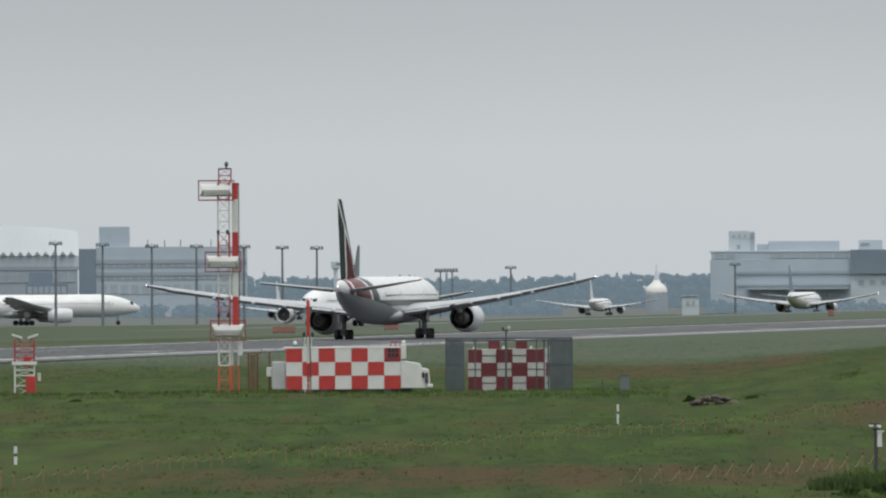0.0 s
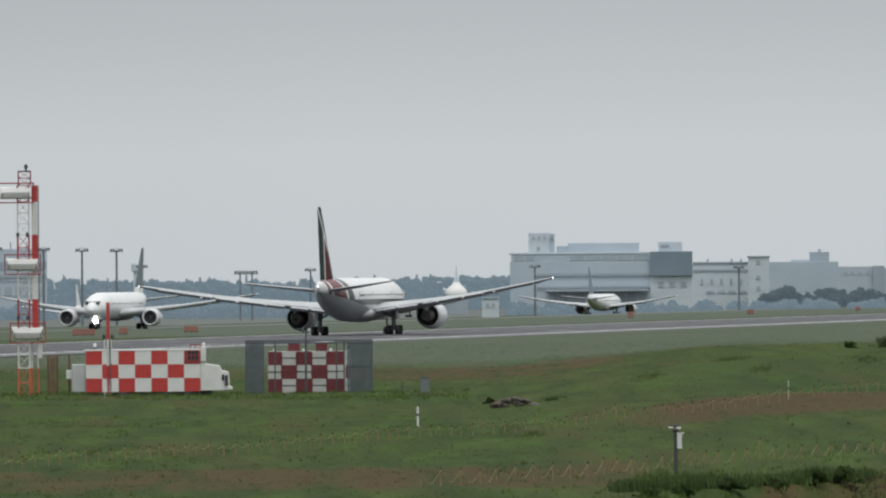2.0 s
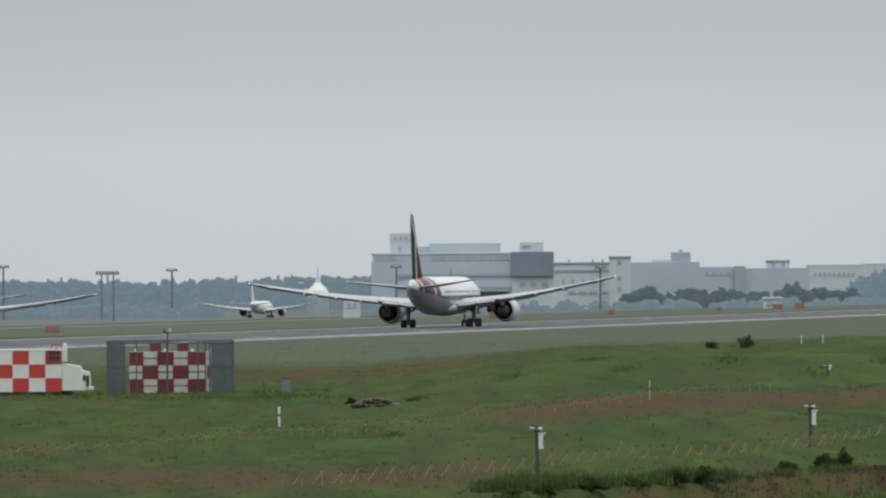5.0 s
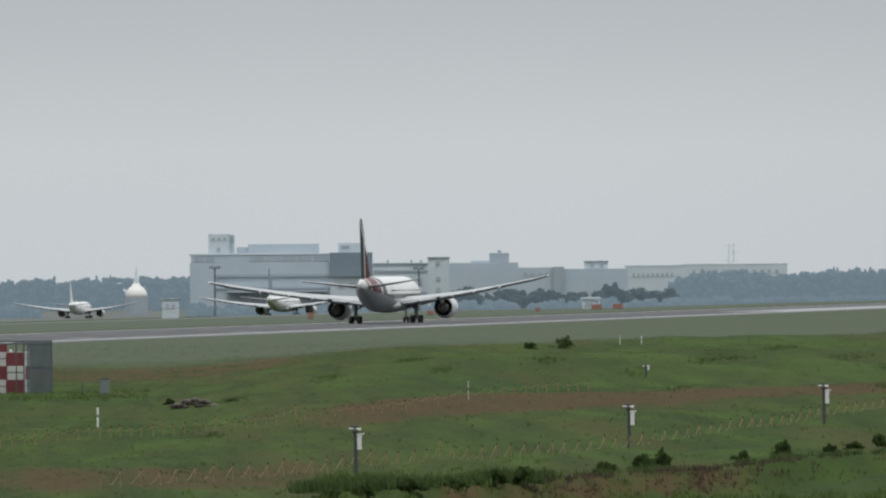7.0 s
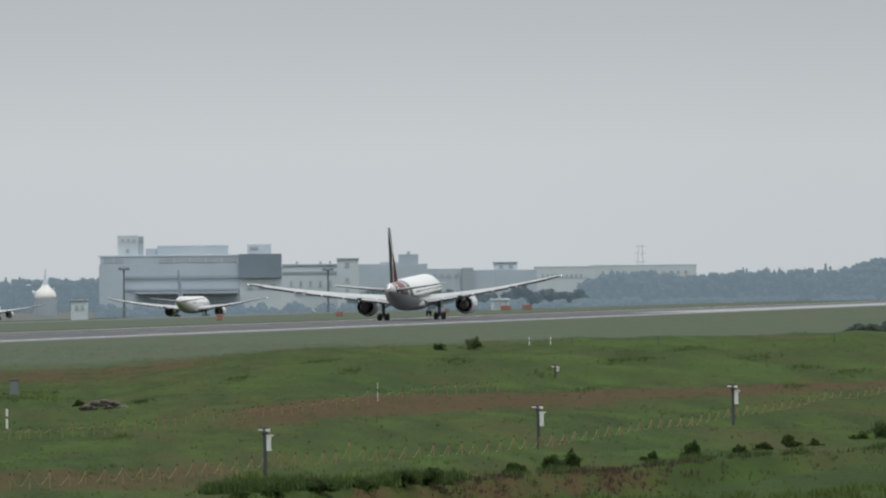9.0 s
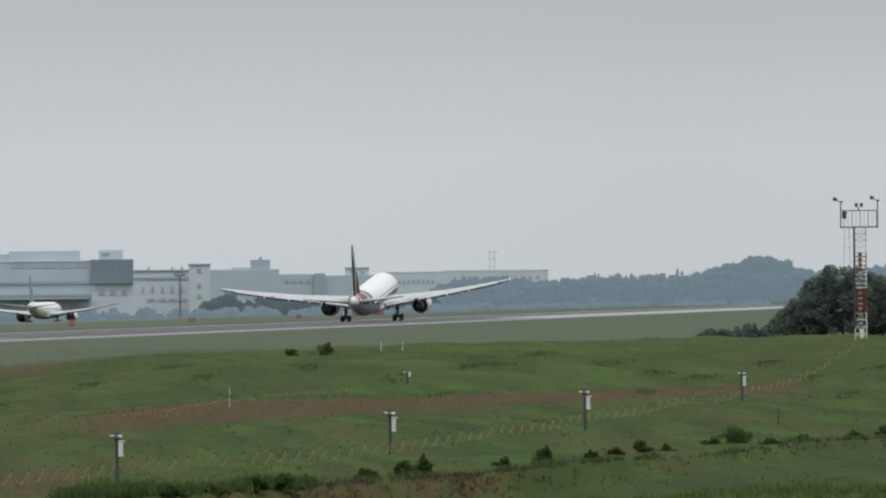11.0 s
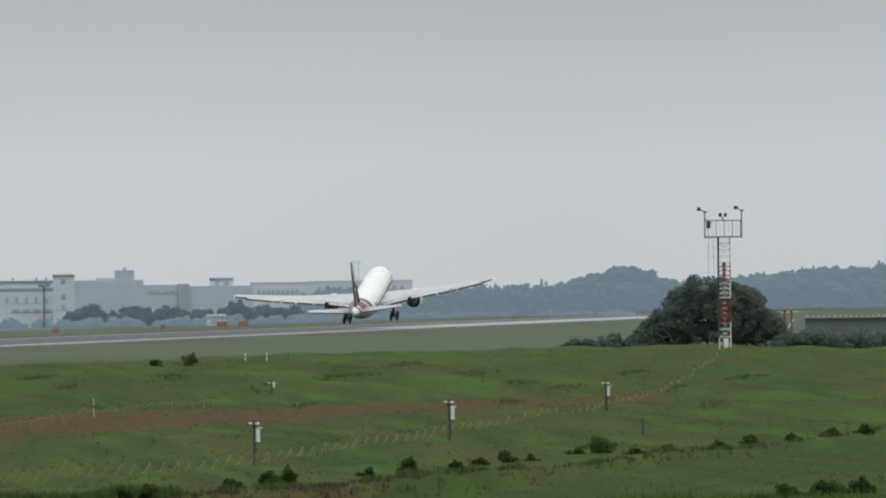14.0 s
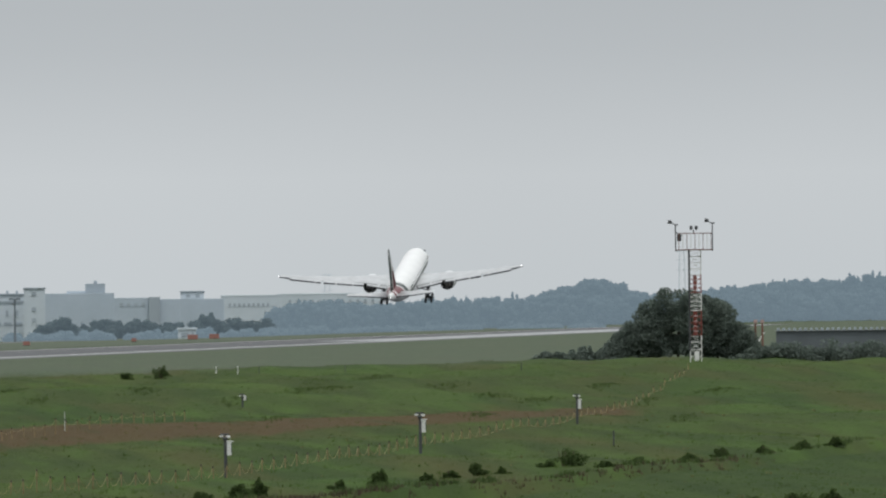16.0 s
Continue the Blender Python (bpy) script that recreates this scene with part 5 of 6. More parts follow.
def checker_truck():
    d = reach(604, 691)
    ob = root("checkered_truck", face(604, d - 2), "boxy service truck painted in red and white checks", "truck")
    z0, z1 = 0.16, 3.08
    x0, x1 = -4.05, 4.1
    part("box_body", cube(x0, 0.0, z0, x1, 2.4, z1, bevel=0.03), WHITE, ob)
    part("roof", cube(x0 - 0.12, -0.06, z1, x1 + 0.12, 2.46, z1 + 0.1, bevel=0.02), WHITE, ob)
    me = {}
    for mat in (RED, WHITE):
        bm = cube(0.006, -0.035, 0.006, (x1 - x0) / 7 - 0.006, 0.0, (z1 - z0) / 3 - 0.006)
        m = bpy.data.meshes.new("check_panel")
        bm.to_mesh(m)
        bm.free()
        m.materials.append(mat)
        me[mat.name] = m
    for r in range(3):
        for c in range(7):
            mat = RED if (r + c) % 2 == 0 else WHITE
            shared("check_panel", me[mat.name], ob, Matrix.Translation((x0 + c * (x1 - x0) / 7, -0.003, z0 + r * (z1 - z0) / 3)))
    # locker white is darkened to hold the shadow on it
    part("rear_locker", cube(-5.05, 0.2, 0.15, x0, 2.2, 2.15, bevel=0.06), material("shaded_white_paint", (0.42, 0.43, 0.43), 0.6, vary=0.1, scale=0.9), ob)
    part("rear_flap", cube(-5.45, 0.5, 1.1, -5.05, 1.6, 1.75, bevel=0.04), WHITE, ob)
    cab = loft([[Vector((x, 0.1 + y, z)) for x, z in ((4.1, 0.2), (6.1, 0.2), (6.2, 0.75), (6.12, 1.55), (5.62, 1.66), (5.5, 1.98), (4.6, 2.12), (4.1, 2.2))] for y in (0.0, 2.2)])
    bmesh.ops.bevel(cab, geom=list(cab.edges), offset=0.05, segments=1, affect='EDGES')
    c = part("bonnet", cab, WHITE, ob)
    part("headlamp", cube(5.62, 0.02, 0.95, 5.8, 0.12, 1.35, bevel=0.02), DARK, c)
    part("mirror", cube(5.85, -0.12, 0.55, 6.05, 0.1, 1.3, bevel=0.02), DARK_STEEL, c)
    part("bumper", cube(5.9, 0.05, 0.25, 6.38, 2.35, 0.5, bevel=0.04), WHITE, c)
    part("cab_pillar", cube(4.12, -0.02, 2.3, 4.5, 2.2, 3.35, bevel=0.03), WHITE, ob)
    g = part("window_grille", cube(2.98, -0.09, 2.2, 4.0, -0.045, 3.1), DULL_RED, ob)
    for i in range(3):
        for j in range(2):
            part("grille_pane", cube(3.22 + i * 0.26, -0.12, 2.42 + j * 0.36, 3.42 + i * 0.26, -0.09, 2.7 + j * 0.36), GLASS, g)
    for x in (-3.4, 4.35):
        l = part("roof_lamp", bar((x, 1.0, z1 + 0.08), (x, 1.0, z1 + 0.3), 0.05), DARK_STEEL, ob)
        part("lamp_bulb", lathe([(z1 + 0.28, 0.06), (z1 + 0.38, 0.13), (z1 + 0.5, 0.1), (z1 + 0.56, 0.03)], axis_y=False, sides=10, at=(x, 1.0, 0)), WHITE, l)
    rail = bmesh.new()
    for x in (3.4, 3.75, 4.1):
        rod(rail, (x, 0.3, z1 + 0.1), (x, 0.3, z1 + 0.42), 0.03)
    rod(rail, (3.4, 0.3, z1 + 0.42), (4.1, 0.3, z1 + 0.42), 0.03)
    part("roof_rail", rail, DULL_RED, ob)
    for x in (-2.6, -0.3, 0.6, 4.5):
        w = part("wheel", loft([[Vector((x + r * math.cos(2 * math.pi * i / 18), y, 0.12 + r * math.sin(2 * math.pi * i / 18))) for i in range(18)]
                                for y, r in ((0.05, 0.2), (0.05, 0.36), (0.12, 0.42), (0.3, 0.42), (0.36, 0.36), (0.36, 0.2))]), RUBBER, ob)
        w.location.y = 0.2
    part("underframe", cube(-3.9, 0.1, -0.12, 4.0, 2.3, 0.157), DARK, ob)
    for x in (-3.2, -1.6, 1.4, 2.9):
        part("mud_flap", cube(x, -0.02, -0.1, x + 0.5, 0.02, 0.15, bevel=0.01), GREY_STEEL, ob)


HUT_RED = material("faded_dark_red_paint", (0.15, 0.028, 0.035), 0.65, vary=0.14, scale=0.8)
HUT_WHITE = material("weathered_white_paint", (0.50, 0.50, 0.48), 0.6, vary=0.10, scale=0.8)


SCREEN_GREY = material("blue_grey_screen_steel", (0.082, 0.098, 0.116), 0.6, 0.1, vary=0.15, scale=0.9)


def monitor_cage():
    d = reach(898, 691)
    ob = root("screen_frame", face(898, d - 3), "grey steel frame with slatted end screens round a checkered hut", "fence frame")
    h = 3.75
    for x0, x1 in ((-4.5, -3.3), (2.85, 4.55)):
        s = part("end_screen", cube(x0, 0.02, h * 0.48, x1, 0.06, h * 0.52), GREY_STEEL, ob)
        n = int((x1 - x0) / 0.15)
        for i in range(n + 1):
            x = x0 + (x1 - x0) * i / n
            part("slat", cube(x - 0.064, -0.08 + 0.035 * (i % 2), -0.2, x + 0.064, 0.02, h - 0.02), SCREEN_GREY, s)
    for z in (h, h - 0.16):
        part("top_rail", cube(-4.6, -0.09, z, 4.6, 0.1, z + 0.11), GREY_STEEL, ob)
        part("back_rail", cube(-4.6, 4.6, z, 4.6, 4.75, z + 0.09), GREY_STEEL, ob)
    for x in (-4.55, -2.45, -0.25, 2.0, 2.55, 4.55):
        part("post", cube(x - 0.05, -0.02, -0.2, x + 0.05, 0.1, h), GREY_STEEL, ob)
        part("post", cube(x - 0.05, 4.6, -0.2, x + 0.05, 4.75, h), GREY_STEEL, ob)
    pole = part("lamp_pole", bar((-0.2, 2.0, -0.2), (-0.2, 2.0, 4.45), 0.06), GREY_STEEL, ob)
    part("lamp_arm", bar((-0.45, 2.0, 4.4), (0.05, 2.0, 4.4), 0.045), GREY_STEEL, pole)
    for x in (-0.42, 0.02):
        part("lamp_bulb", lathe([(4.38, 0.05), (4.52, 0.1), (4.62, 0.09), (4.68, 0.03)], axis_y=False, sides=10, at=(x, 2.0, 0)), HUT_WHITE if x > 0 else GREY_STEEL, pole)
    # the hut behind
    hut = root("checkered_hut", face(898, d), "small equipment hut painted in dull red and white checks", "hut")
    x0, x1, z1 = -2.98, 3.05, 3.0
    part("wall", cube(x0, 0, 0.0, x1, 2.2, z1, bevel=0.02), HUT_WHITE, hut)
    xs = [x0 + (x1 - x0) * f for f in (0, 0.165, 0.345, 0.53, 0.71, 0.93, 1.0)]
    for r in range(3):
        for c in range(6):
            mat = HUT_RED if (r + c) % 2 == 0 else HUT_WHITE
            part("check_panel", cube(xs[c] + 0.01, -0.04, r * 1.0 + 0.01, xs[c + 1] - 0.01, -0.004, r * 1.0 + 0.99), mat, hut)
            if mat is HUT_WHITE:
                part("louvre", cube(xs[c] + 0.03, -0.07, r * 1.0 + 0.5, xs[c + 1] - 0.03, -0.04, r * 1.0 + 0.56), GREY_STEEL, hut)
    for x in (-1.5, 0.5):
        part("roof_box", cube(x, 0.2, z1, x + 0.85, 1.2, z1 + 0.62, bevel=0.04), HUT_RED, hut)
    for x in (-2.5, -0.4, 1.6, 2.9):
        part("roof_lamp", lathe([(z1, 0.08), (z1 + 0.12, 0.1), (z1 + 0.2, 0.03)], axis_y=False, sides=8, at=(x, 0.3, 0)), WHITE, hut)
    for x in xs[1:-1]:
        part("batten", cube(x - 0.04, -0.09, 0.0, x + 0.04, -0.041, z1 - 0.05), HUT_WHITE if x > 2 else HUT_RED, hut)


def poles():
    d = reach(445, 690)
    ob = root("post_pair", face(445, d), "two rusty brown steel posts joined at the top", "post")
    for x in (-0.33, 0.32):
        part("post", cube(x - 0.06, -0.06, -0.2, x + 0.06, 0.06, 2.7, bevel=0.01), RUST, ob)
    part("crossbar", cube(-0.6, -0.08, 2.7, 0.62, 0.08, 2.78, bevel=0.01), RUST, ob)
    part("hanging_board", cube(-0.22, -0.02, 0.1, 0.2, 0.02, 2.6), material("weathered_tan_board", (0.135, 0.10, 0.055), 0.8, vary=0.2, scale=1.2), ob, "weathered tan board")
    ob = root("rusty_post", face(474, d), "single rusty brown steel post beside the truck", "post")
    part("post", cube(-0.06, -0.06, -0.2, 0.06, 0.06, 2.75, bevel=0.01), RUST, ob)
    # the striped pole before the truck
    ob = root("striped_pole", face(543, d - 8), "slim red and white pole with a lattice foot and lamps", "pole")
    for z0, z1, mat, r in ((3.9, 6.5, RED, 0.12), (-0.1, 2.0, RED, 0.09), (2.0, 3.9, WHITE, 0.09)):
        part("shaft", bar((0, 0, z0), (0, 0, z1), r, 8), mat, ob)
    for z0, z1, mat in ((-0.2, 1.1, WHITE), (1.1, 2.2, RED), (2.2, 3.9, WHITE)):
        lattice(ob, -0.26, 0.22, -0.2, 0.2, z0, z1, 0.03, mat, 3)
    part("lamp", lathe([(3.9, 0.06), (4.05, 0.12), (4.2, 0.1), (4.28, 0.03)], axis_y=False, sides=8, at=(-0.3, 0, 0)), DARK_STEEL, ob)
    part("lamp", lathe([(3.9, 0.06), (4.05, 0.12), (4.2, 0.1), (4.28, 0.03)], axis_y=False, sides=8, at=(0.3, 0, 0)), DARK_STEEL, ob)
    part("conduit", bar((0.18, -0.25, 0.0), (0.1, -0.25, 3.9), 0.035), DARK_STEEL, ob)


MAST_RED = material("faded_mast_red", (0.24, 0.055, 0.042), 0.6, vary=0.15, scale=0.8)


def wind_mast():
    d = reach(2867, 599)
    ob = root("wind_mast", face(2861, d), "red and white lattice wind mast with a railed platform", "mast")
    h = (599 - 399) * ARC * d * 0.985
    cuts = (0, 0.24, 0.46, 0.62, 0.78, 1.0)
    for i, mat in enumerate((WHITE, MAST_RED, WHITE, MAST_RED, WHITE)):
        lattice(ob, -0.30, 0.62, -0.4, 0.4, h * cuts[i] - (0.2 if i == 0 else 0), h * cuts[i + 1], 0.045, mat, 4)
    for z0, z1, mat in ((0.24, 0.46, RED), (0.62, 0.78, RED)):
        part("cable_panel", cube(-0.02, -0.1, h * z0, 0.26, 0.1, h * z1), MAST_RED, ob)
    part("cable_duct", cube(-0.42, -0.5, 0.9, -0.26, -0.3, h, bevel=0.02), DARK_STEEL, ob)
    part("platform", cube(-1.45, -0.9, h, 1.62, 0.9, h + 0.09, bevel=0.02), RUST, ob)
    rail_h = 1.4
    for i in range(9):
        x = -1.15 + i * 0.33
        part("rail_post", bar((x, -0.85, h), (x, -0.85, h + rail_h), 0.028, 5), WHITE if i % 2 else RUST, ob)
    for z in (1.4,):
        part("hand_rail", bar((-1.2, -0.85, h + z), (1.55, -0.85, h + z), 0.035, 6), RUST, ob)
        part("hand_rail", bar((-1.2, 0.85, h + z), (1.55, 0.85, h + z), 0.03, 6), RUST, ob)
    for x, top in ((-1.42, 2.1), (1.6, 2.2)):
        a = part("sensor_post", bar((x, 0, h - 0.05), (x, 0, h + top), 0.05, 6), DARK_STEEL, ob)
        bm = bar((x, 0, h + top), (x - 0.35, 0, h + top + 0.18), 0.05, 6, 0.03)
        rod(bm, (x - 0.3, 0, h + top + 0.22), (x - 0.62, 0, h + top + 0.28), 0.13, 8, 0.16)
        rod(bm, (x - 0.05, 0, h + top + 0.02), (x + 0.2, 0, h + top + 0.02), 0.06, 6)
        part("wind_vane", bm, DARK_STEEL, a, "dark propeller wind vane")
    b = part("sensor_box", cube(-1.3, -0.4, h + 0.75, -0.95, 0.1, h + 1.35, bevel=0.04), DARK_STEEL, ob)
    part("sensor_arm", bar((-1.4, -0.1, h + 1.5), (-0.9, -0.1, h + 1.2), 0.04), DARK_STEEL, b)
    l = part("lamp_stalk", bar((0.05, 0, h + 1.4), (0.05, 0, h + 1.7), 0.05), DARK_STEEL, ob)
    for x in (-0.14, 0.28):
        part("obstruction_lamp", lathe([(h + 1.66, 0.05), (h + 1.78, 0.13), (h + 1.98, 0.12), (h + 2.05, 0.03)], axis_y=False, sides=8, at=(x, 0, 0)), DARK_STEEL, l)
    part("junction_box", cube(0.05, -0.6, 0.1, 0.42, -0.35, 0.85, bevel=0.02), WHITE, ob)
    for i in range(20):
        part("ladder_rung", bar((-0.05, -0.44, 0.4 + i * 0.42), (0.32, -0.44, 0.4 + i * 0.42), 0.022, 5), WHITE, ob)


def sensor_post(step, mark, size=1.0, low=False):
    d = reach(step, mark)
    h = 1.0 if low else 2.08
    ob = root("sensor_post", face(step, d) @ Matrix.Scale(size, 4), "dark steel post with a white cabinet and sensor head" if not low else "short dark sensor post with a white cabinet in grass", "sensor post", "field sensor posts")
    part("post", cube(-0.075, -0.06, -0.25, 0.075, 0.06, h - 0.2, bevel=0.01), DARK_STEEL, ob)
    c = part("cabinet", cube(0.06, -0.14, h * 0.50, 0.27, 0.14, h * 0.80, bevel=0.015), WHITE, ob, "white metal cabinet")
    part("cabinet_roof", cube(0.03, -0.17, h * 0.80, 0.35, 0.17, h * 0.82, bevel=0.006), WHITE, c)
    part("hinge", cube(0.255, -0.16, h * 0.55, 0.28, -0.135, h * 0.75), GREY_STEEL, c)
    t = part("sensor_head", cube(-0.24, -0.1, h - 0.13, 0.16, 0.1, h - 0.04, bevel=0.02), DARK_STEEL, ob)
    part("sensor_wing", cube(-0.28, -0.14, h - 0.19, -0.10, 0.14, h - 0.13, bevel=0.01), WHITE, t)
    part("sensor_wing", cube(0.04, -0.14, h - 0.24, 0.22, 0.14, h - 0.13, bevel=0.01), WHITE, t)
    part("sensor_eye", bar((-0.13, -0.12, h - 0.27), (0.1, -0.12, h - 0.27), 0.075, 8), DARK_STEEL, t)


def rope_fence(label, path, height, droop, thick, seed, taper=0.0):
    """Stakes with dark caps; slack yellow ropes hang between them."""
    rng = random.Random(seed)
    pts = [grounded(s, reach(s, mk)) for s, mk, n in path]
    line = []
    for a, b, (s, mk, n) in zip(pts, pts[1:], path):
        for i in range(n):
            line.append(a.lerp(b, i / n))
    line.append(pts[-1])
    fence = root("rope_fence", Matrix(), label, "fence")
    tops = []
    rope_m = material("yellow_rope", (0.26, 0.205, 0.095), 0.8, vary=0.15, scale=3)
    stake_m = material("tan_stake", (0.22, 0.16, 0.08), 0.8, vary=0.2, scale=3)
    cap_m = material("dark_cap", (0.07, 0.055, 0.04), 0.7, vary=0.2, scale=3)
    for i, p in enumerate(line):
        size = 1 - taper * i / len(line)
        x, y = p.x + rng.uniform(-0.05, 0.05), p.y + rng.uniform(-0.3, 0.3)
        z = ground_z(x, y)
        h = size * height * rng.uniform(0.85, 1.15) * (1.5 if rng.random() < 0.06 else 1.0)
        t = Vector((x + rng.uniform(-0.03, 0.03), y, z + h))
        st = part("stake", bar((x, y, z - 0.15), t, 0.026, 6), stake_m, fence)
        part("cap", bar(t, t + Vector((0, 0, 0.09)), 0.038, 6), cap_m, st)
        tops.append(t)
    for a, b in zip(tops, tops[1:]):
        bm = bmesh.new()
        last = a
        for i in range(1, 9):
            f = i / 8
            q = a.lerp(b, f)
            q.z -= droop * (1 - abs(2 * f - 1) ** 1.5)
            q.z = max(q.z, ground_z(q.x, q.y) + 0.05)
            rod(bm, last, q, thick, 4)
            last = q
        part("rope", bm, rope_m, fence)


def marker(step, mark, h, r, mat, label, cap=None):
    d = reach(step, mark)
    ob = root("marker_post", face(step, d), label, "post", "marker posts")
    p = part("post", bar((0, 0, -0.2), (0, 0, h), r, 8), mat, ob)
    part("post_cap", bar((0, 0, h), (0, 0, h + 0.08), r * 1.15, 8, r * 0.6), cap or mat, p)
    part("band", bar((0, 0, h * 0.55), (0, 0, h * 0.68), r * 1.06, 8), GREY_STEEL, p)


def rocks():
    rng = random.Random(9)
    stone = material("brown_rubble", (0.105, 0.090, 0.076), 0.9, vary=0.25, scale=1.5, bump=0.4)
    d = reach(1262, 719)
    ob = root("rubble_heap", face(1262, d), "low heap of greyish brown rubble in the grass", "rubble")
    for i in range(60):
        x = rng.uniform(-1.45, 1.45)
        r = rng.uniform(0.10, 0.25)
        y, z = rng.uniform(-0.5, 1.6), 0.52 * (1 - (x / 1.6) ** 2) * rng.random()
        bm = bmesh.new()
        bmesh.ops.create_icosphere(bm, subdivisions=1, radius=r)
        for v in bm.verts:
            v.co = Vector((v.co.x * 1.4, v.co.y, v.co.z * 0.7)) * rng.uniform(0.8, 1.2) + Vector((x, y, z))
        part("stone", bm, stone, ob)


def field_cabinet():
    d = reach(1103, 694)
    ob = root("field_cabinet", face(1103, d), "small grey steel cabinet standing in the grass", "cabinet")
    CABINET = material("weathered_cabinet_grey", (0.15, 0.17, 0.175), 0.6, 0.1, vary=0.12, scale=0.9)
    part("body", cube(-0.32, 0, -0.15, 0.32, 0.5, 1.1, bevel=0.02), CABINET, ob)
    part("door", cube(-0.28, -0.03, 0.08, 0.28, 0.0, 1.02, bevel=0.01), CABINET, ob)
    part("roof", cube(-0.36, -0.06, 1.1, 0.36, 0.55, 1.15, bevel=0.01), GREY_STEEL, ob)


def runway_signs():
    board = material("orange_sign_board", (0.27, 0.125, 0.10), 0.5, vary=0.1, scale=0.6)
    for s, w, h in ((500, 3.6, 0.95), (690, 2.4, 0.9), (570, 1.4, 1.0), (1468, 1.2, 1.2), (1680, 1.6, 0.9), (1974, 2.6, 1.2), (2012, 2.6, 1.2), (1870, 1.2, 0.8)):
        a = HEADING - (s - 784) * ARC
        d = 336 / math.sin(a)
        ob = root("runway_sign", face(s, d), "low orange-red runway guidance sign board on legs", "sign", "runway signs")
        part("board", cube(-w / 2, 0, 0.25, w / 2, 0.25, 0.25 + h, bevel=0.03), board, ob)
        part("frame", cube(-w / 2 - 0.05, 0.02, 0.18, w / 2 + 0.05, 0.22, 0.26), DARK_STEEL, ob)
        for x in (-w * 0.4, 0, w * 0.4):
            part("leg", bar((x, 0.12, -0.2), (x, 0.12, 0.25), 0.04, 6), DARK_STEEL, ob)


def low_wall_building():
    b = Block("blast_wall", "long dark grey low building with a serrated roof edge", 3006, 3330, 1500)
    b.solid("wall", 3006, 3330, 547, material("dark_corrugated_wall", (0.10, 0.115, 0.125), 0.7, vary=0.1, scale=0.3), 9, bevel=0.04)
    b.solid("roof", 3004, 3332, 545.8, material("dark_roof_edge", (0.16, 0.175, 0.18), 0.7, vary=0.1, scale=0.3), 9.6, low=547, front=-0.4)
    for i in range(34):
        s = 3008 + i * 9.7
        part("roof_tooth", cube(b.x(s), -0.3, b.z(545.8), b.x(s) + 0.34, 0.3, b.z(541.5), bevel=0.02), GREY_WALL, b.ob)
    d = 1420
    ob = root("striped_stand", face(2976, d + 0), "small red and white twin-legged equipment stand", "stand")
    h = level(526, d) - grounded(2976, d).z
    for x in (-0.45, 0.45):
        part("leg", bar((x, 0, -0.2), (x, 0, h - 0.45), 0.13, 8), RUST, ob)
        part("head", cube(x - 0.24, -0.25, h - 0.45, x + 0.24, 0.25, h, bevel=0.05), material("pinkish_faded_paint", (0.36, 0.25, 0.23), 0.7), ob)
    part("brace", bar((-0.7, 0, h * 0.3), (0.7, 0, h * 0.7), 0.1, 6), WHITE, ob)


glide_tower()
small_tower()
checker_truck()
monitor_cage()
poles()
wind_mast()
for s, mk, size in ((1546, 840, 1.0), (2030, 796, 0.99), (2375, 757, 1.03), (2653, 708, 0.86)):
    sensor_post(s, mk, size)
sensor_post(2061, 671, 0.9, True)
rope_fence("slack yellow rope fence on short stakes through the grass",
           ((1097, 862, 9), (1390, 846, 6), (1548, 828, 9), (1770, 815, 11), (2033, 796, 19), (2384, 742, 17), (2636, 704, 12), (2769, 664, 9), (2850, 612, 0)), 0.62, 0.50, 0.009, 31, 0.42)
rope_fence("second rope fence on short stakes beside the worn strip",
           ((-60, 866, 10), (200, 838, 12), (480, 815, 10), (700, 802, 14), (1000, 778, 7), (1130, 770, 17), (1440, 744, 9), (1594, 731, 8), (1749, 713, 11), (1959, 694, 0)), 0.52, 0.20, 0.0065, 32)
marker(1090, 752, 1.0, 0.06, WHITE, "white marker post standing in the grass")
marker(24, 825, 1.0, 0.075, WHITE, "white marker post with a dark top in grass", DARK)
marker(1746, 709, 1.0, 0.02, HUT_WHITE, "thin pale marker post beside the worn strip")
marker(2717, 748, 0.75, 0.04, DARK_STEEL, "thin dark marker post in the grass")
marker(1063, 694, 0.75, 0.035, DARK_STEEL, "thin dark marker post near the cabinet")
for s in (2015, 2053):
    marker(s, 611, 0.55, 0.035, WHITE, "short white marker post on the crest")
for s in (2091, 2243, 2555):
    marker(s, 611, 0.55, 0.03, DARK_STEEL, "short dark marker post on the crest")
field_cabinet()
rocks()
runway_signs()
low_wall_building()


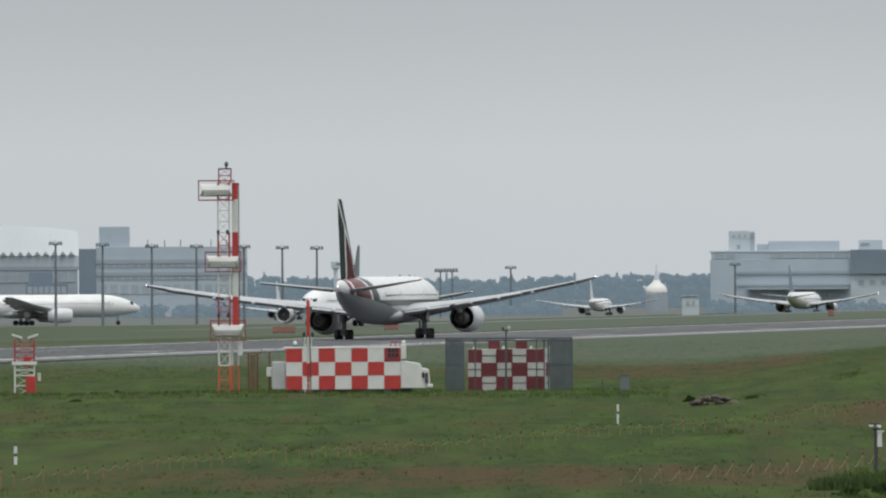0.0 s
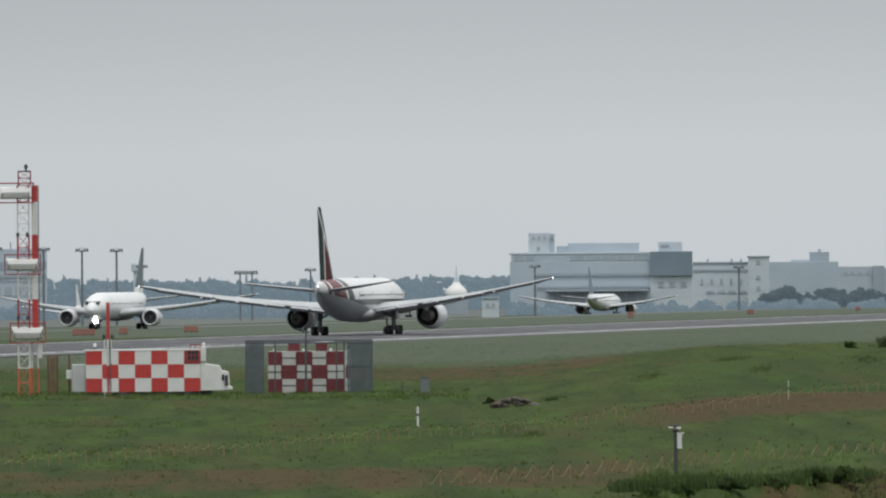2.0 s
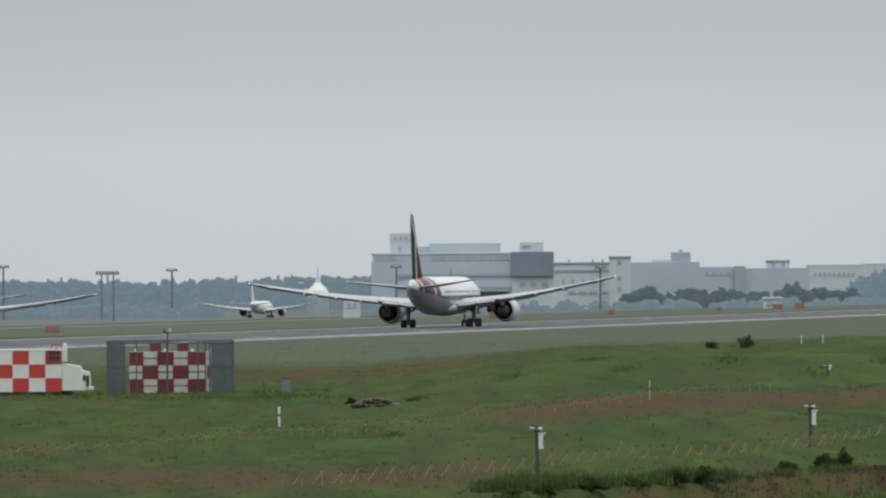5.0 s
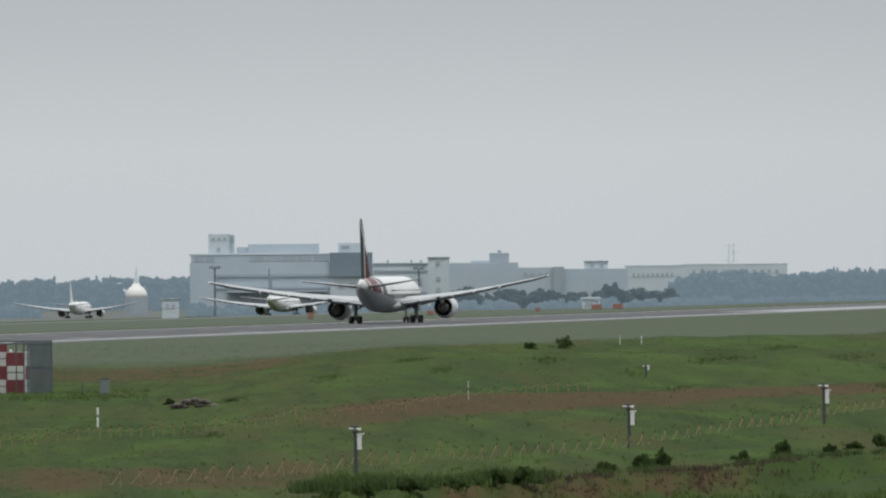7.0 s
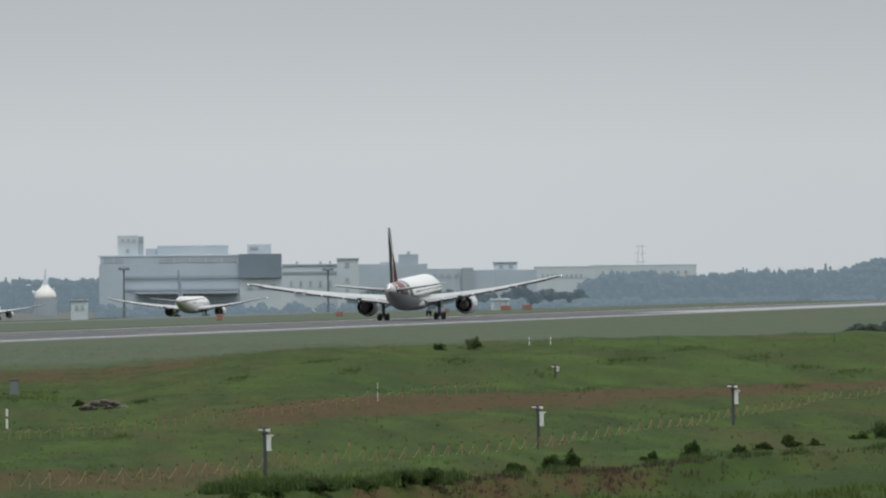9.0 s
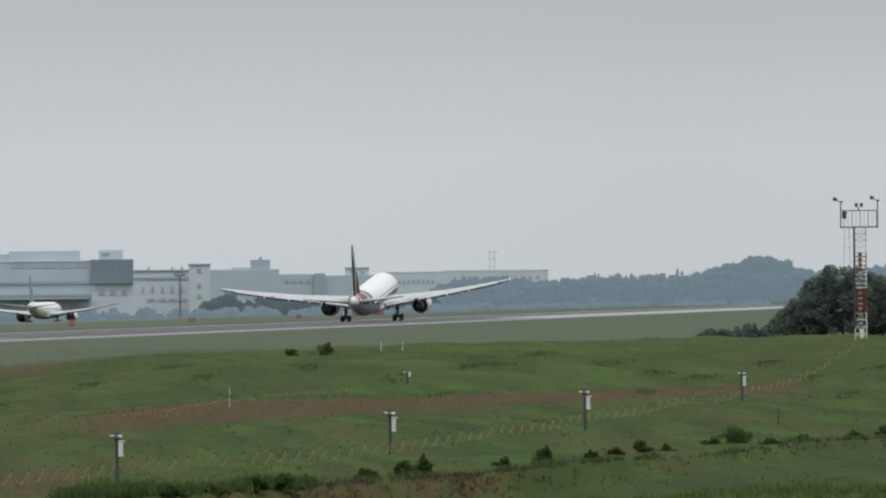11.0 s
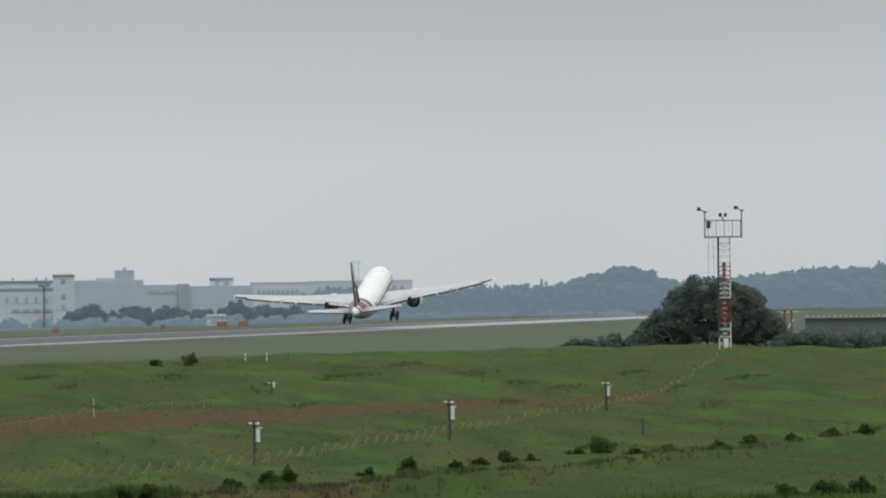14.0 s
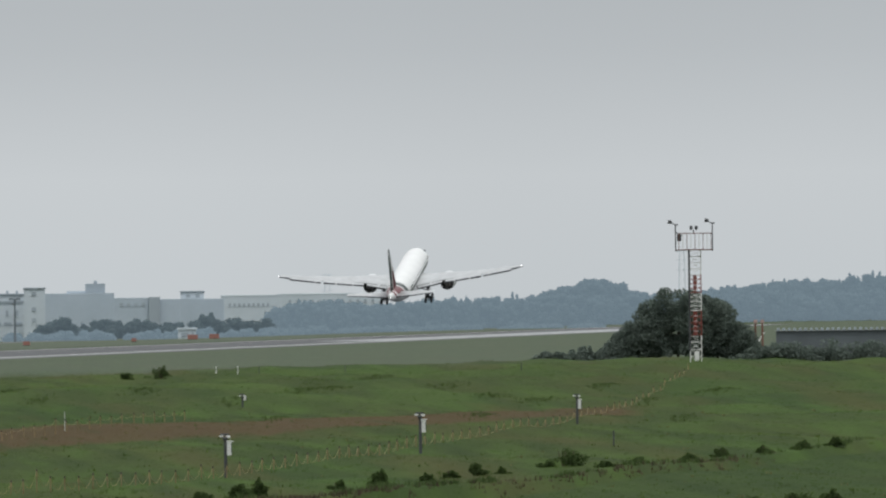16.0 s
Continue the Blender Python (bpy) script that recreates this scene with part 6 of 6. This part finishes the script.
# ---- what moves ----
def motions():
    lat = 272.1
    taxi = []
    for t in (0.0, 4.0, 8.0, 12.0, 16.0):
        p = along(2436 - 9.6 * t, 478)
        taxi.append((t, pose(p.x, p.y, ground_z(p.x, p.y) + 0.03, 0, 0, 180 - math.degrees(HEADING))))
    walk(taxi_jet, taxi)
    rows = []
    # seconds, way along the runway, height of the wheels, pitch, right wing up
    for t, s, z, pitch, bank in ROLL_OUT:
        p = along(s, lat)
        rows.append((t, pose(p.x, p.y, z + 0.03, pitch, -bank, -math.degrees(HEADING) - 1.3 * ease(12.8, 15.3, t))))
    walk(jet, rows)
    # the bogies hang lower and tip up once the weight is off them
    for g, sx in zip(jet_gears, (-1, 1)):
        hang = []
        for t, drop, tip in ((0.0, 0.0, 0.0), (12.4, 0.0, 0.0), (13.6, 0.25, 6.0), (14.4, 0.5, 11.0), (16.0, 0.5, 11.0)):
            hang.append((t, Matrix.Translation((0, 0, 0.67 - drop)) @ pose(0, 0, 0, tip, 0, 0) @ Matrix.Translation((0, 0, -0.67))))
        walk(g, hang)
    # the wings bend up as they take the load
    for w, sx in zip(jet_wings, (-1, 1)):
        bend = []
        for t, a in ((0.0, 0.0), (8.0, 0.4), (12.3, 2.2), (16.0, 2.6)):
            bend.append((t, Matrix.Translation((sx * 3.1, 0, 3.65)) @ pose(0, 0, 0, 0, -sx * a, 0) @ Matrix.Translation((-sx * 3.1, 0, -3.65))))
        walk(w, bend)


ROLL_OUT = (
    (0.0, 1421.0, 0.0, 0.0, 0.75), (0.5, 1452.6, 0.0, 0.0, 0.75), (1.0, 1485.0, 0.0, 0.0, 0.75), (1.5, 1519.5, 0.0, 0.0, 0.75),
    (2.0, 1554.5, 0.0, 0.0, 0.75), (2.5, 1589.0, 0.0, 0.0, 0.75), (3.0, 1623.5, 0.0, 0.0, 0.75), (3.5, 1660.0, 0.0, 0.0, 0.75),
    (6.0, 1839.5, 0.0, 0.0, 0.75), (6.5, 1877.0, 0.0, 0.0, 0.75), (7.0, 1915.2, 0.0, 0.0, 0.75), (7.5, 1954.5, 0.0, 0.1, 0.8),
    (8.0, 1994.0, 0.0, 0.3, 0.8), (8.5, 2034.5, 0.0, 0.8, 0.9), (9.0, 2074.5, 0.0, 1.5, 1.1), (9.5, 2117.0, 0.0, 2.2, 1.3),
    (10.0, 2160.5, 0.0, 3.2, 1.4), (12.5, 2382.1, 0.1, 7.5, 2.0), (13.5, 2469.2, 1.0, 9.4, 3.2), (14.5, 2548.7, 2.95, 10.7, 3.15),
    (15.3, 2611.0, 5.55, 11.3, 3.2), (16.0, 2658.4, 9.2, 11.7, 1.8))
motions()
